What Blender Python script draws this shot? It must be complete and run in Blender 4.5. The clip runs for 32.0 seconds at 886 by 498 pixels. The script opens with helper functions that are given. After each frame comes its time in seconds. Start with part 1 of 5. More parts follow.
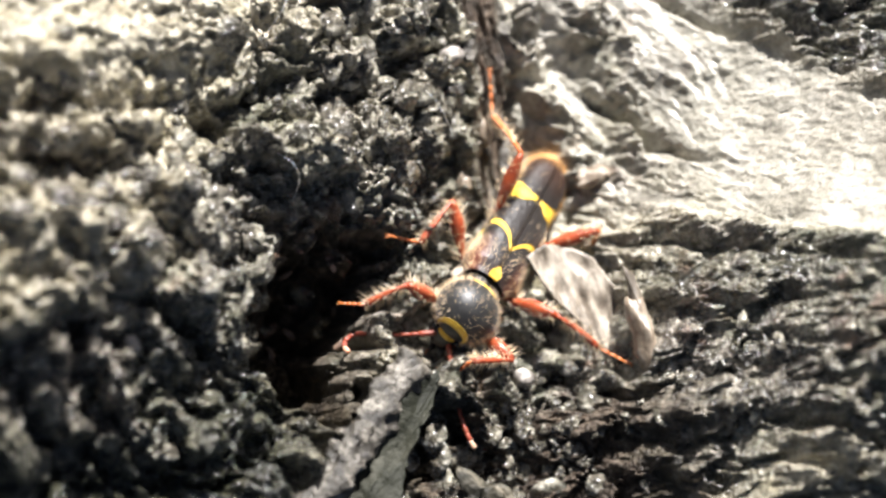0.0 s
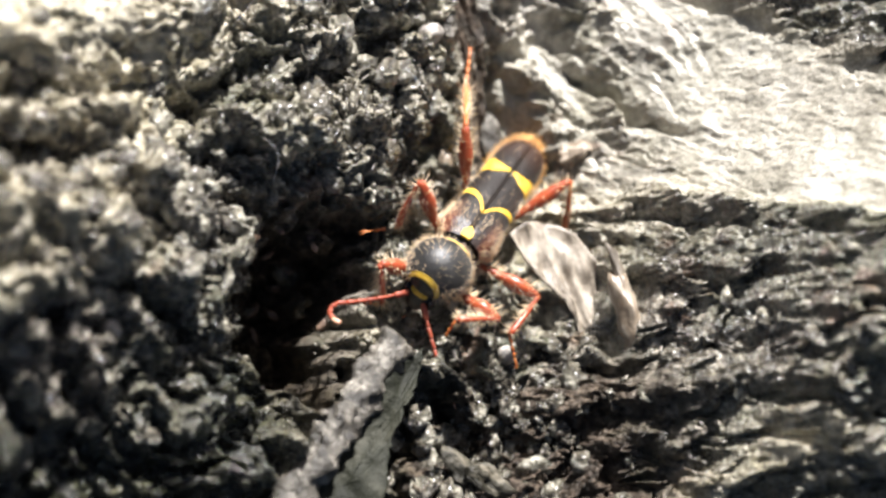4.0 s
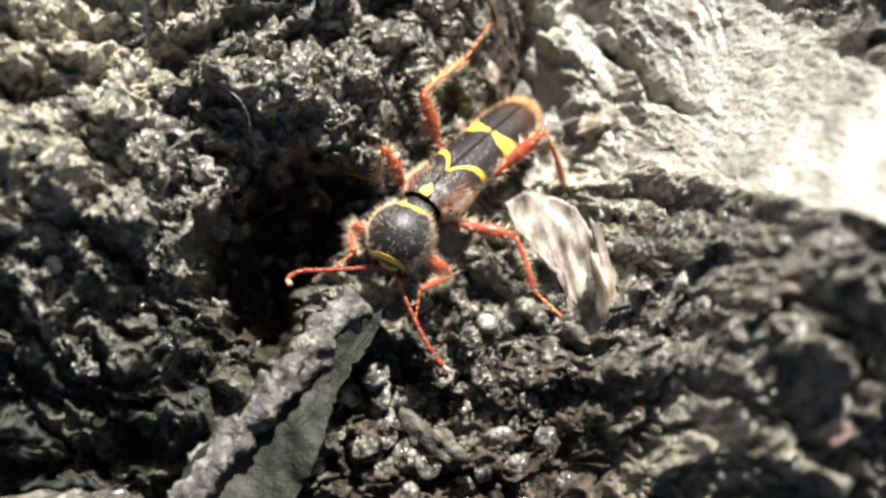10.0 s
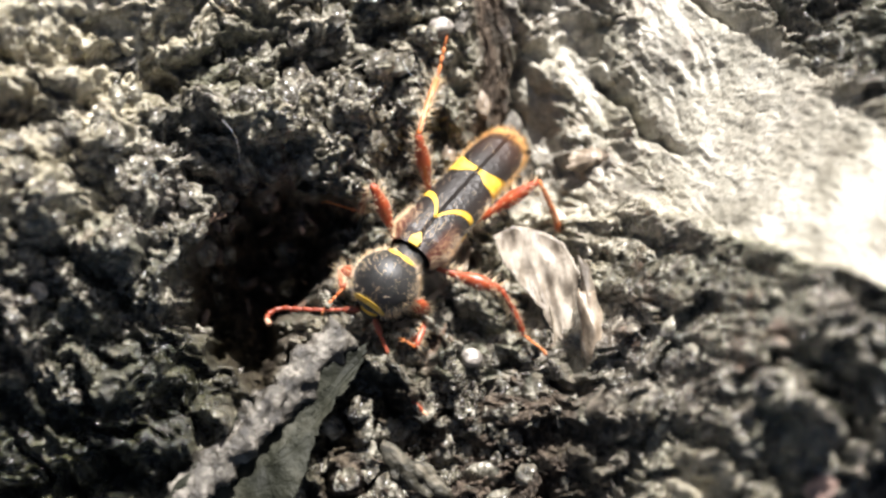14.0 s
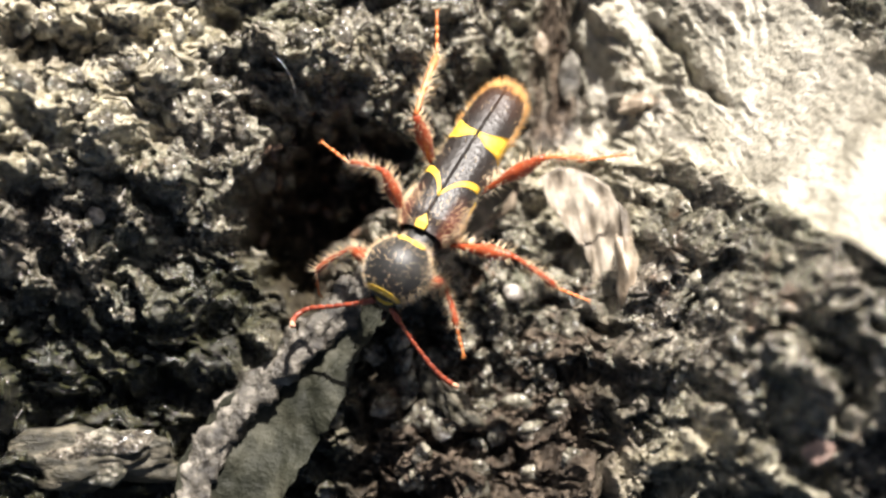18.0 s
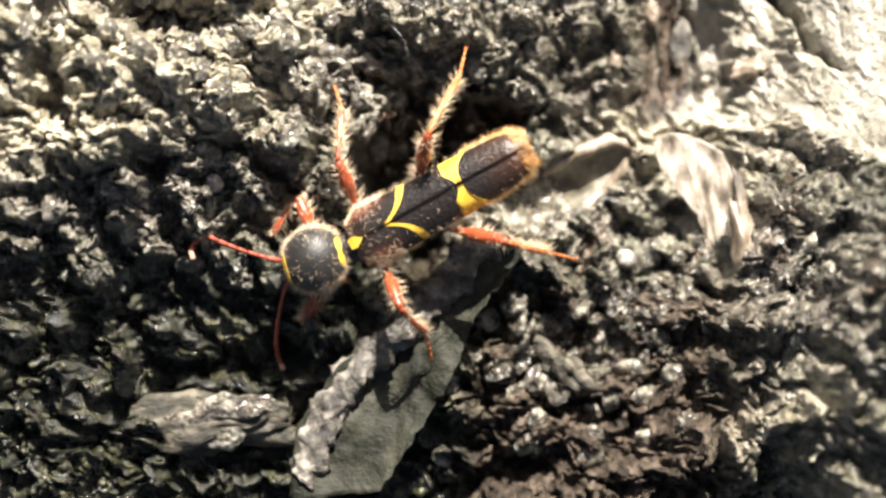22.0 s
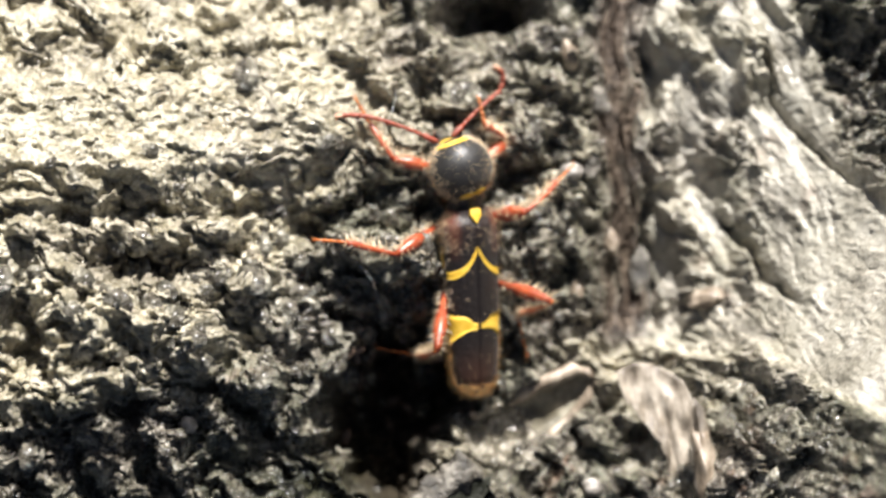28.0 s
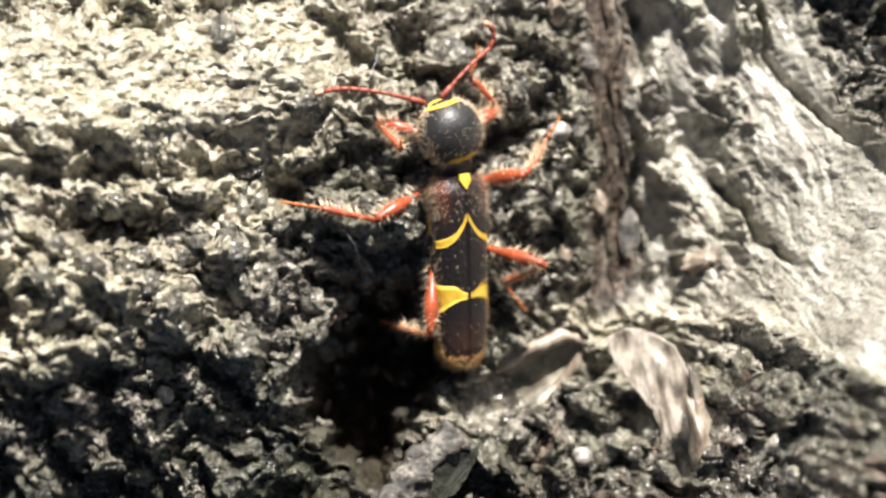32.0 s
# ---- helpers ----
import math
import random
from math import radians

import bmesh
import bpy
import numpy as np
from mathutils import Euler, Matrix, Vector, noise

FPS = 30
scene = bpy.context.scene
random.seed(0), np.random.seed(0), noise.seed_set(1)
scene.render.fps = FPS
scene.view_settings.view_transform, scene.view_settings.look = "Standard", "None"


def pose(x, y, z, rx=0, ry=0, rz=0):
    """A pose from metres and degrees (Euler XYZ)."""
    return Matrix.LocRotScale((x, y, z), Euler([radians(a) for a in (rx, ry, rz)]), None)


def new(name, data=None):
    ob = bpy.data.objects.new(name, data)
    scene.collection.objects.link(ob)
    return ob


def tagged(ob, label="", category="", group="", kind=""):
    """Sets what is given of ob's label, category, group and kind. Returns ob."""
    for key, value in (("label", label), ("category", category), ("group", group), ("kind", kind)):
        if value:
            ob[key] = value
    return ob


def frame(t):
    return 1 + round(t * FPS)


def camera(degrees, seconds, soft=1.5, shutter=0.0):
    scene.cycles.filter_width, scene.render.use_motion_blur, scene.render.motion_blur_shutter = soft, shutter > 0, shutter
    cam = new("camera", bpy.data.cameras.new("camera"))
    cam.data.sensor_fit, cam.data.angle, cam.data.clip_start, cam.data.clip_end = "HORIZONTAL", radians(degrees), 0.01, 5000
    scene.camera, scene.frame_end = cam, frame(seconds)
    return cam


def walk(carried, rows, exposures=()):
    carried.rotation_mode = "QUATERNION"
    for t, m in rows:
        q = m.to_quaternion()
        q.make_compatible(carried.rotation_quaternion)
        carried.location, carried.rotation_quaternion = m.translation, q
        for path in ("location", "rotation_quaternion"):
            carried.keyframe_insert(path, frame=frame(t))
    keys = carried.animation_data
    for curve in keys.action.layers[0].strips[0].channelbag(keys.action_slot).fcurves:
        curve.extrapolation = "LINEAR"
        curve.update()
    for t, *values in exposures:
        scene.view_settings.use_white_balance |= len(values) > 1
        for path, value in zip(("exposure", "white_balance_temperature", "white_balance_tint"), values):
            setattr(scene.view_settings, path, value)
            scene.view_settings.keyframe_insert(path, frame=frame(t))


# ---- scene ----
# Macro world: one unit of the numbers below is a millimetre.
MM = 0.001

cam = camera(26, 32.0, soft=2.5, shutter=0.5)
cam.data.dof.use_dof = True
cam.data.dof.focus_distance = 74.0 * MM
cam.data.dof.aperture_fstop = 40
walk(cam, [
    (0, pose(-24.65 * MM, -3.44 * MM, 71.06 * MM, 9.39, -19.77, -9.90)),
    (0.5, pose(-24.47 * MM, -3.47 * MM, 71.02 * MM, 9.59, -19.73, -10.10)),
    (1, pose(-24.18 * MM, -3.72 * MM, 71.08 * MM, 9.76, -19.39, -10.13)),
    (1.5, pose(-24.84 * MM, -2.91 * MM, 71.01 * MM, 8.85, -19.95, -10.20)),
    (2, pose(-24.79 * MM, -2.91 * MM, 71.17 * MM, 8.89, -19.74, -10.28)),
    (2.5, pose(-24.85 * MM, -2.92 * MM, 71.20 * MM, 8.72, -19.86, -10.36)),
    (3, pose(-25.48 * MM, -3.04 * MM, 70.98 * MM, 8.95, -20.27, -10.60)),
    (3.5, pose(-24.72 * MM, -3.03 * MM, 70.95 * MM, 8.72, -20.08, -10.76)),
    (5.5, pose(-22.16 * MM, -3.69 * MM, 71.49 * MM, 8.71, -18.38, -10.40)),
    (6, pose(-18.74 * MM, -4.05 * MM, 72.99 * MM, 8.45, -15.54, -9.15)),
    (6.5, pose(-14.21 * MM, -3.18 * MM, 74.07 * MM, 7.58, -13.25, -7.04)),
    (7, pose(-8.05 * MM, -4.25 * MM, 74.40 * MM, 6.25, -9.57, -5.33)),
    (7.5, pose(-6.82 * MM, -4.27 * MM, 74.76 * MM, 5.84, -7.92, -4.90)),
    (8, pose(-4.63 * MM, -3.95 * MM, 75.27 * MM, 5.33, -6.18, -4.79)),
    (8.5, pose(-3.91 * MM, -4.17 * MM, 75.49 * MM, 5.02, -5.45, -4.70)),
    (9, pose(-3.87 * MM, -4.52 * MM, 75.54 * MM, 5.16, -5.27, -4.11)),
    (9.5, pose(-3.35 * MM, -4.75 * MM, 75.67 * MM, 5.09, -4.66, -3.94)),
    (10, pose(-3.80 * MM, -5.30 * MM, 75.90 * MM, 5.90, -5.01, -4.33)),
    (10.5, pose(-4.45 * MM, -4.08 * MM, 76.24 * MM, 6.22, -5.23, -4.05)),
    (11, pose(-4.68 * MM, -4.00 * MM, 76.16 * MM, 6.41, -5.52, -3.98)),
    (11.5, pose(-4.36 * MM, -3.71 * MM, 75.98 * MM, 6.33, -5.83, -3.64)),
    (12, pose(-4.73 * MM, -3.64 * MM, 75.84 * MM, 6.06, -6.04, -3.26)),
    (12.5, pose(-4.59 * MM, -3.50 * MM, 75.84 * MM, 5.82, -6.13, -3.17)),
    (13, pose(-4.62 * MM, -3.38 * MM, 75.78 * MM, 5.60, -6.09, -2.87)),
    (13.5, pose(-4.52 * MM, -2.95 * MM, 75.73 * MM, 5.23, -6.21, -2.86)),
    (14, pose(-4.45 * MM, -2.79 * MM, 75.71 * MM, 4.87, -6.17, -2.70)),
    (14.5, pose(-3.84 * MM, -2.36 * MM, 75.86 * MM, 4.41, -5.83, -2.80)),
    (16.5, pose(-0.64 * MM, -0.63 * MM, 78.42 * MM, 3.53, -3.26, -1.76)),
    (17, pose(0.05 * MM, -1.15 * MM, 78.79 * MM, 2.64, -2.20, -0.87)),
    (17.5, pose(0.36 * MM, 0.08 * MM, 78.86 * MM, 1.54, -1.15, -0.01)),
    (18, pose(0.53 * MM, 0.30 * MM, 78.98 * MM, 0.30, -1.10, 0.19)),
    (18.5, pose(0.48 * MM, 0.41 * MM, 78.40 * MM, 0.13, -0.97, 0.19)),
    (19, pose(-0.17 * MM, 0.45 * MM, 78.82 * MM, -0.02, -0.55, 0.23)),
    (19.5, pose(-0.15 * MM, 0.23 * MM, 79.45 * MM, -0.07, -0.23, 0.10)),
    (20, pose(0.00 * MM, 0.00 * MM, 79.09 * MM, -0.00, 0.00, 0.00)),
    (20.5, pose(0.27 * MM, 0.10 * MM, 78.62 * MM, -0.22, 0.21, -0.06)),
    (21, pose(-0.04 * MM, -0.19 * MM, 79.82 * MM, -0.22, 0.44, -0.11)),
    (21.5, pose(-0.37 * MM, -0.30 * MM, 80.00 * MM, -0.01, 1.05, -0.11)),
    (22, pose(-0.63 * MM, -0.64 * MM, 79.48 * MM, -0.02, 1.44, -0.09)),
    (22.5, pose(-0.83 * MM, -0.23 * MM, 80.41 * MM, 0.18, 1.16, -0.16)),
    (23, pose(-1.26 * MM, -0.15 * MM, 81.57 * MM, 0.62, 1.21, -0.44)),
    (23.5, pose(-0.69 * MM, 0.54 * MM, 80.63 * MM, 1.39, 1.10, -0.89)),
    (24, pose(-0.87 * MM, 2.19 * MM, 79.32 * MM, 1.92, 1.43, -1.00)),
    (24.5, pose(-0.89 * MM, 3.49 * MM, 78.79 * MM, 2.48, 0.71, -1.05)),
    (25, pose(-0.95 * MM, 3.75 * MM, 78.85 * MM, 2.65, 0.13, -0.93)),
    (25.5, pose(-0.64 * MM, 4.40 * MM, 78.87 * MM, 2.93, -0.01, -1.31)),
    (27.5, pose(-1.12 * MM, 3.19 * MM, 81.61 * MM, 3.66, -0.53, -1.10)),
    (28, pose(-1.50 * MM, 3.68 * MM, 81.40 * MM, 3.77, -0.17, -0.97)),
    (28.5, pose(-2.12 * MM, 3.63 * MM, 81.27 * MM, 3.63, -0.22, -0.93)),
    (29, pose(-1.96 * MM, 3.69 * MM, 79.66 * MM, 3.71, -0.36, -0.97)),
    (29.5, pose(-2.20 * MM, 3.35 * MM, 79.46 * MM, 3.40, -0.42, -1.10)),
    (30, pose(-1.91 * MM, 2.98 * MM, 79.73 * MM, 3.42, -0.82, -1.32)),
    (30.5, pose(-1.83 * MM, 3.71 * MM, 79.59 * MM, 3.27, -1.25, -1.38)),
    (31, pose(-2.01 * MM, 3.36 * MM, 79.18 * MM, 3.17, -1.33, -1.42)),
    (31.5, pose(-2.44 * MM, 3.50 * MM, 78.80 * MM, 3.16, -1.58, -1.45)),
    (32, pose(-2.59 * MM, 3.33 * MM, 78.52 * MM, 3.07, -1.43, -1.38)),
], exposures=[(0.0, 1.62, 6000, 11), (6.0, 1.55, 6000, 11), (14.5, 1.52, 6100, 11), (17.0, 1.55, 6350, 11), (20.0, 1.8, 6450, 11), (23.0, 1.85, 6450, 11), (25.0, 1.37, 6200, 11), (28.8, 1.3, 6100, 10), (32.0, 1.37, 6100, 10)])

# ---- light: clear sky and a sun that rakes over the bark from the top of the log ----
SUN_AZ, SUN_EL = radians(10), radians(37)
world = bpy.data.worlds.new("sky")
scene.world = world
world.use_nodes = True
wn = world.node_tree
sky = wn.nodes.new("ShaderNodeTexSky")
sky.sky_type = "NISHITA"
sky.sun_disc = False
sky.sun_elevation = SUN_EL
sky.sun_rotation = SUN_AZ
sky.dust_density = 4.0
sky.ozone_density = 0.6
wn.nodes["Background"].inputs[1].default_value = 0.024
wn.links.new(sky.outputs[0], wn.nodes["Background"].inputs[0])
sun = new("sun", bpy.data.lights.new("sun", "SUN"))
sun.data.energy = 5.0
sun.data.angle = radians(0.6)
sun.data.color = (1.0, 0.93, 0.85)
toward = Vector((math.sin(SUN_AZ) * math.cos(SUN_EL), math.cos(SUN_AZ) * math.cos(SUN_EL), math.sin(SUN_EL)))
sun.rotation_euler = toward.to_track_quat("Z", "Y").to_euler()
sun.location = toward * 0.3


# ---- materials ----
def node_mat(name):
    m = bpy.data.materials.new(name)
    m.use_nodes = True
    nt = m.node_tree
    return m, nt, nt.nodes["Principled BSDF"]


def noise_node(nt, scale, detail=5.0, rough=0.6, stretch=(1, 1, 1), space="Object"):
    tc = nt.nodes.new("ShaderNodeTexCoord")
    mp = nt.nodes.new("ShaderNodeMapping")
    mp.inputs["Scale"].default_value = stretch
    n = nt.nodes.new("ShaderNodeTexNoise")
    n.inputs["Scale"].default_value = scale
    n.inputs["Detail"].default_value = detail
    n.inputs["Roughness"].default_value = rough
    nt.links.new(tc.outputs[space], mp.inputs[0])
    nt.links.new(mp.outputs[0], n.inputs["Vector"])
    return n.outputs["Fac"]


def ramp(nt, fac, stops):
    r = nt.nodes.new("ShaderNodeValToRGB")
    els = r.color_ramp.elements
    els[0].position, els[0].color = stops[0][0], (*stops[0][1], 1)
    els[1].position, els[1].color = stops[-1][0], (*stops[-1][1], 1)
    for p, c in stops[1:-1]:
        e = els.new(p)
        e.color = (*c, 1)
    nt.links.new(fac, r.inputs[0])
    return r.outputs[0]


def mix(nt, fac, a, b, mode="MIX"):
    n = nt.nodes.new("ShaderNodeMix")
    n.data_type = "RGBA"
    n.blend_type = mode
    for sock, v in ((n.inputs[0], fac), (n.inputs[6], a), (n.inputs[7], b)):
        if isinstance(v, (int, float)):
            sock.default_value = v
        elif isinstance(v, tuple):
            sock.default_value = (*v, 1)
        else:
            nt.links.new(v, sock)
    return n.outputs[2]


def maths(nt, op, a, b):
    n = nt.nodes.new("ShaderNodeMath")
    n.operation = op
    n.use_clamp = True
    for sock, v in ((n.inputs[0], a), (n.inputs[1], b)):
        if isinstance(v, (int, float)):
            sock.default_value = v
        else:
            nt.links.new(v, sock)
    return n.outputs[0]


def bump(nt, bsdf, fac, strength, distance):
    b = nt.nodes.new("ShaderNodeBump")
    b.inputs["Strength"].default_value = strength
    b.inputs["Distance"].default_value = distance
    nt.links.new(fac, b.inputs["Height"])
    nt.links.new(b.outputs[0], bsdf.inputs["Normal"])


def attr(nt, name):
    a = nt.nodes.new("ShaderNodeAttribute")
    a.attribute_name = name
    return a.outputs["Fac"]


def bark_material():
    m, nt, b = node_mat("weathered_bark")
    grain = noise_node(nt, 1500, 6, 0.65)
    blotch = noise_node(nt, 260, 5, 0.6)
    fine = noise_node(nt, 5200, 5, 0.75)
    col = ramp(nt, grain, [(0.35, (0.016, 0.013, 0.010)), (0.46, (0.075, 0.064, 0.048)), (0.54, (0.19, 0.168, 0.132)), (0.63, (0.50, 0.455, 0.375))])
    col = mix(nt, ramp(nt, blotch, [(0.42, (0, 0, 0)), (0.62, (0.55, 0.55, 0.55))]), col, (0.20, 0.205, 0.135))
    rust = ramp(nt, noise_node(nt, 420, 4, 0.6), [(0.60, (0, 0, 0)), (0.72, (0.6, 0.6, 0.6))])
    col = mix(nt, rust, col, (0.27, 0.155, 0.10))
    palef = maths(nt, "MULTIPLY", attr(nt, "pale"), ramp(nt, blotch, [(0.3, (0.55, 0.55, 0.55)), (0.55, (1, 1, 1))]))
    lichen = ramp(nt, grain, [(0.32, (0.26, 0.225, 0.135)), (0.45, (0.54, 0.485, 0.335)), (0.59, (0.80, 0.74, 0.57))])
    bleached = ramp(nt, noise_node(nt, 330, 5, 0.6, (1.6, 0.6, 1)), [(0.36, (0.17, 0.155, 0.115)), (0.5, (0.37, 0.35, 0.285)), (0.64, (0.58, 0.55, 0.475))])
    col = mix(nt, palef, col, mix(nt, attr(nt, "plate"), lichen, bleached))
    # brown hollow floor and fibres, darkened until the hollow's shade is in the colour
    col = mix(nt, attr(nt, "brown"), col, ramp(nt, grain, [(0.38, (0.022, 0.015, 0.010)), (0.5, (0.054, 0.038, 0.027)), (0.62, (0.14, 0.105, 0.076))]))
    # olive growth, set near black to carry the shade of the lower left
    col = mix(nt, attr(nt, "algae_shade"), col, ramp(nt, grain, [(0.38, (0.007, 0.008, 0.003)), (0.5, (0.020, 0.021, 0.008)), (0.62, (0.075, 0.074, 0.033))]))
    col = mix(nt, ramp(nt, fine, [(0.40, (0.6, 0.6, 0.6)), (0.55, (0, 0, 0))]), col, mix(nt, 1.0, col, (0.45, 0.42, 0.38), "MULTIPLY"))
    nt.links.new(col, b.inputs["Base Color"])
    gloss = ramp(nt, noise_node(nt, 700, 4, 0.6), [(0.35, (0.12, 0.12, 0.12)), (0.65, (0.38, 0.38, 0.38))])
    gloss = mix(nt, attr(nt, "brown"), gloss, (0.45, 0.45, 0.45))
    nt.links.new(mix(nt, attr(nt, "plate"), gloss, (0.62, 0.62, 0.62)), b.inputs["Roughness"])
    # gloss cut on brown areas keeps fibre and the darkened hollow dark
    nt.links.new(maths(nt, "SUBTRACT", 1.0, maths(nt, "MULTIPLY", attr(nt, "brown"), 0.75)), b.inputs["Specular IOR Level"])
    nt.links.new(maths(nt, "SUBTRACT", 0.35, maths(nt, "MULTIPLY", attr(nt, "brown"), 0.34)), b.inputs["Coat Weight"])
    b.inputs["Coat Roughness"].default_value = 0.2
    # beady grains over a fine tooth, calmer on the pale plate
    beads = nt.nodes.new("ShaderNodeTexVoronoi")
    beads.feature = "SMOOTH_F1"
    beads.inputs["Scale"].default_value = 4200
    beads.inputs["Smoothness"].default_value = 0.35
    tc = nt.nodes.new("ShaderNodeTexCoord")
    nt.links.new(tc.outputs["Object"], beads.inputs["Vector"])
    dome = maths(nt, "SUBTRACT", 1.0, beads.outputs["Distance"])
    tooth = maths(nt, "ADD", maths(nt, "MULTIPLY", dome, 0.55), maths(nt, "MULTIPLY", fine, 0.6))
    calm = maths(nt, "SUBTRACT", 1.0, maths(nt, "MULTIPLY", attr(nt, "plate"), 0.78))
    bump(nt, b, maths(nt, "MULTIPLY", tooth, calm), 1.0, 0.0003)
    return m


def dry_material(name, lo, mid, hi, rough=0.7, stretch=(1, 1, 1), scale=1300, bump_d=0.00006, spec=0.65):
    m, nt, b = node_mat(name)
    n = noise_node(nt, scale, 6, 0.62, stretch)
    big = noise_node(nt, scale * 0.2, 4, 0.55, stretch)
    col = ramp(nt, n, [(0.37, lo), (0.5, mid), (0.63, hi)])
    col = mix(nt, ramp(nt, big, [(0.4, (0, 0, 0)), (0.65, (0.5, 0.5, 0.5))]), col, lo)
    nt.links.new(col, b.inputs["Base Color"])
    b.inputs["Roughness"].default_value = rough
    b.inputs["Specular IOR Level"].default_value = spec
    bump(nt, b, noise_node(nt, scale * 3.2, 4, 0.65, stretch), 0.6, bump_d)
    return m


def shell_material(name, col_lo, col_hi, rough, pits=4500, depth=0.00002, coat=0.0, sheen=0.0):
    m, nt, b = node_mat(name)
    n = noise_node(nt, 1800, 4, 0.6)
    nt.links.new(ramp(nt, n, [(0.35, col_lo), (0.65, col_hi)]), b.inputs["Base Color"])
    nt.links.new(ramp(nt, n, [(0.3, (rough * 0.8,) * 3), (0.7, (rough * 1.15,) * 3)]), b.inputs["Roughness"])
    b.inputs["Coat Weight"].default_value = coat
    b.inputs["Coat Roughness"].default_value = 0.25
    b.inputs["Sheen Weight"].default_value = sheen
    bump(nt, b, noise_node(nt, pits, 2, 0.5), 0.55, depth)
    return m


def leg_material(name, lo, hi, rough=0.34):
    m, nt, b = node_mat(name)
    n = noise_node(nt, 1400, 4, 0.6)
    nt.links.new(ramp(nt, n, [(0.3, lo), (0.7, hi)]), b.inputs["Base Color"])
    b.inputs["Roughness"].default_value = rough
    b.inputs["Subsurface Weight"].default_value = 0.25
    b.inputs["Subsurface Radius"].default_value = (0.0006, 0.00025, 0.0001)
    b.inputs["Subsurface Scale"].default_value = 1.0
    bump(nt, b, noise_node(nt, 6000, 2, 0.5), 0.4, 0.00001)
    return m


def elytra_material():
    # black wing cases: reddish and downy at the shoulders, rusty towards the tips
    m, nt, b = node_mat("elytra_shell")
    tc = nt.nodes.new("ShaderNodeTexCoord")
    sep = nt.nodes.new("ShaderNodeSeparateXYZ")
    nt.links.new(tc.outputs["Object"], sep.inputs[0])
    warp = noise_node(nt, 900, 4, 0.6)
    along = maths(nt, "ADD", maths(nt, "MULTIPLY", sep.outputs[0], -100.0), maths(nt, "MULTIPLY", warp, 0.08))
    col = ramp(nt, along, [(0.19, (0.022, 0.012, 0.009)), (0.36, (0.010, 0.0075, 0.0065)), (0.76, (0.011, 0.0075, 0.006)),
                           (0.90, (0.03, 0.013, 0.007)), (1.0, (0.09, 0.032, 0.011))])
    side = nt.nodes.new("ShaderNodeMath")
    side.operation = "ABSOLUTE"
    nt.links.new(sep.outputs[1], side.inputs[0])
    shoulder = maths(nt, "MULTIPLY", ramp(nt, maths(nt, "MULTIPLY", side.outputs[0], 500.0), [(0.28, (0, 0, 0)), (0.46, (1, 1, 1))]),
                     ramp(nt, along, [(0.22, (1, 1, 1)), (0.42, (0, 0, 0))]))
    col = mix(nt, shoulder, col, (0.13, 0.035, 0.016))
    nt.links.new(col, b.inputs["Base Color"])
    b.inputs["Roughness"].default_value = 0.42
    b.inputs["Specular IOR Level"].default_value = 0.45
    b.inputs["Sheen Weight"].default_value = 0.03
    bump(nt, b, noise_node(nt, 5200, 3, 0.6), 1.0, 0.00005)
    return m


BARK = bark_material()
GREY_FLAKE = dry_material("grey_inner_bark", (0.007, 0.008, 0.004), (0.020, 0.021, 0.013), (0.052, 0.051, 0.036), 0.66, scale=520, bump_d=0.0003, spec=0.25)
WHITE_FLAKE = dry_material("bleached_bark", (0.07, 0.055, 0.038), (0.22, 0.185, 0.14), (0.42, 0.37, 0.30), 0.5, (1.7, 0.7, 1), 800, 0.00012)
CHIP = dry_material("dry_chip", (0.012, 0.011, 0.006), (0.04, 0.036, 0.024), (0.16, 0.142, 0.105), 0.5, (0.7, 1.6, 1), 1200, 0.0003, 0.4)
PINK = dry_material("pinkish_chip", (0.12, 0.08, 0.062), (0.30, 0.20, 0.165), (0.48, 0.36, 0.30), 0.6)
TAN = dry_material("tan_bark", (0.12, 0.09, 0.06), (0.28, 0.225, 0.165), (0.48, 0.41, 0.32), 0.42, (1.6, 0.7, 1), 1000, 0.0001)
HUSK = dry_material("brown_husk", (0.06, 0.035, 0.02), (0.16, 0.10, 0.065), (0.30, 0.21, 0.15), 0.5)
PALE_GRIT = dry_material("pale_grit", (0.12, 0.105, 0.09), (0.26, 0.235, 0.205), (0.42, 0.39, 0.35), 0.5, scale=1900)
RIND = dry_material("leathery_rind", (0.06, 0.052, 0.032), (0.15, 0.133, 0.088), (0.27, 0.245, 0.18), 0.5, scale=900)
SOIL = dry_material("forest_soil", (0.05, 0.038, 0.026), (0.10, 0.08, 0.055), (0.17, 0.14, 0.10), 0.9, scale=40, bump_d=0.004)
CRUST = dry_material("pale_crust", (0.018, 0.015, 0.011), (0.085, 0.075, 0.058), (0.33, 0.30, 0.25), 0.5, scale=1300, bump_d=0.0003)
BLACK = shell_material("black_shell", (0.010, 0.0095, 0.009), (0.018, 0.017, 0.015), 0.5, 5200, 0.00003, sheen=0.05)
DARK_BODY = shell_material("dark_underside", (0.018, 0.012, 0.009), (0.04, 0.026, 0.018), 0.55)
YELLOW = shell_material("yellow_down", (0.58, 0.35, 0.02), (0.76, 0.50, 0.06), 0.6, 7000, 0.00002)
EYE = shell_material("compound_eye", (0.006, 0.005, 0.005), (0.012, 0.01, 0.01), 0.2, 9000, 0.00001)
ELYTRA = elytra_material()
RED = leg_material("red_leg", (0.19, 0.034, 0.013), (0.36, 0.072, 0.022))
ORANGE = leg_material("orange_shin", (0.36, 0.09, 0.025), (0.54, 0.18, 0.048), 0.4)
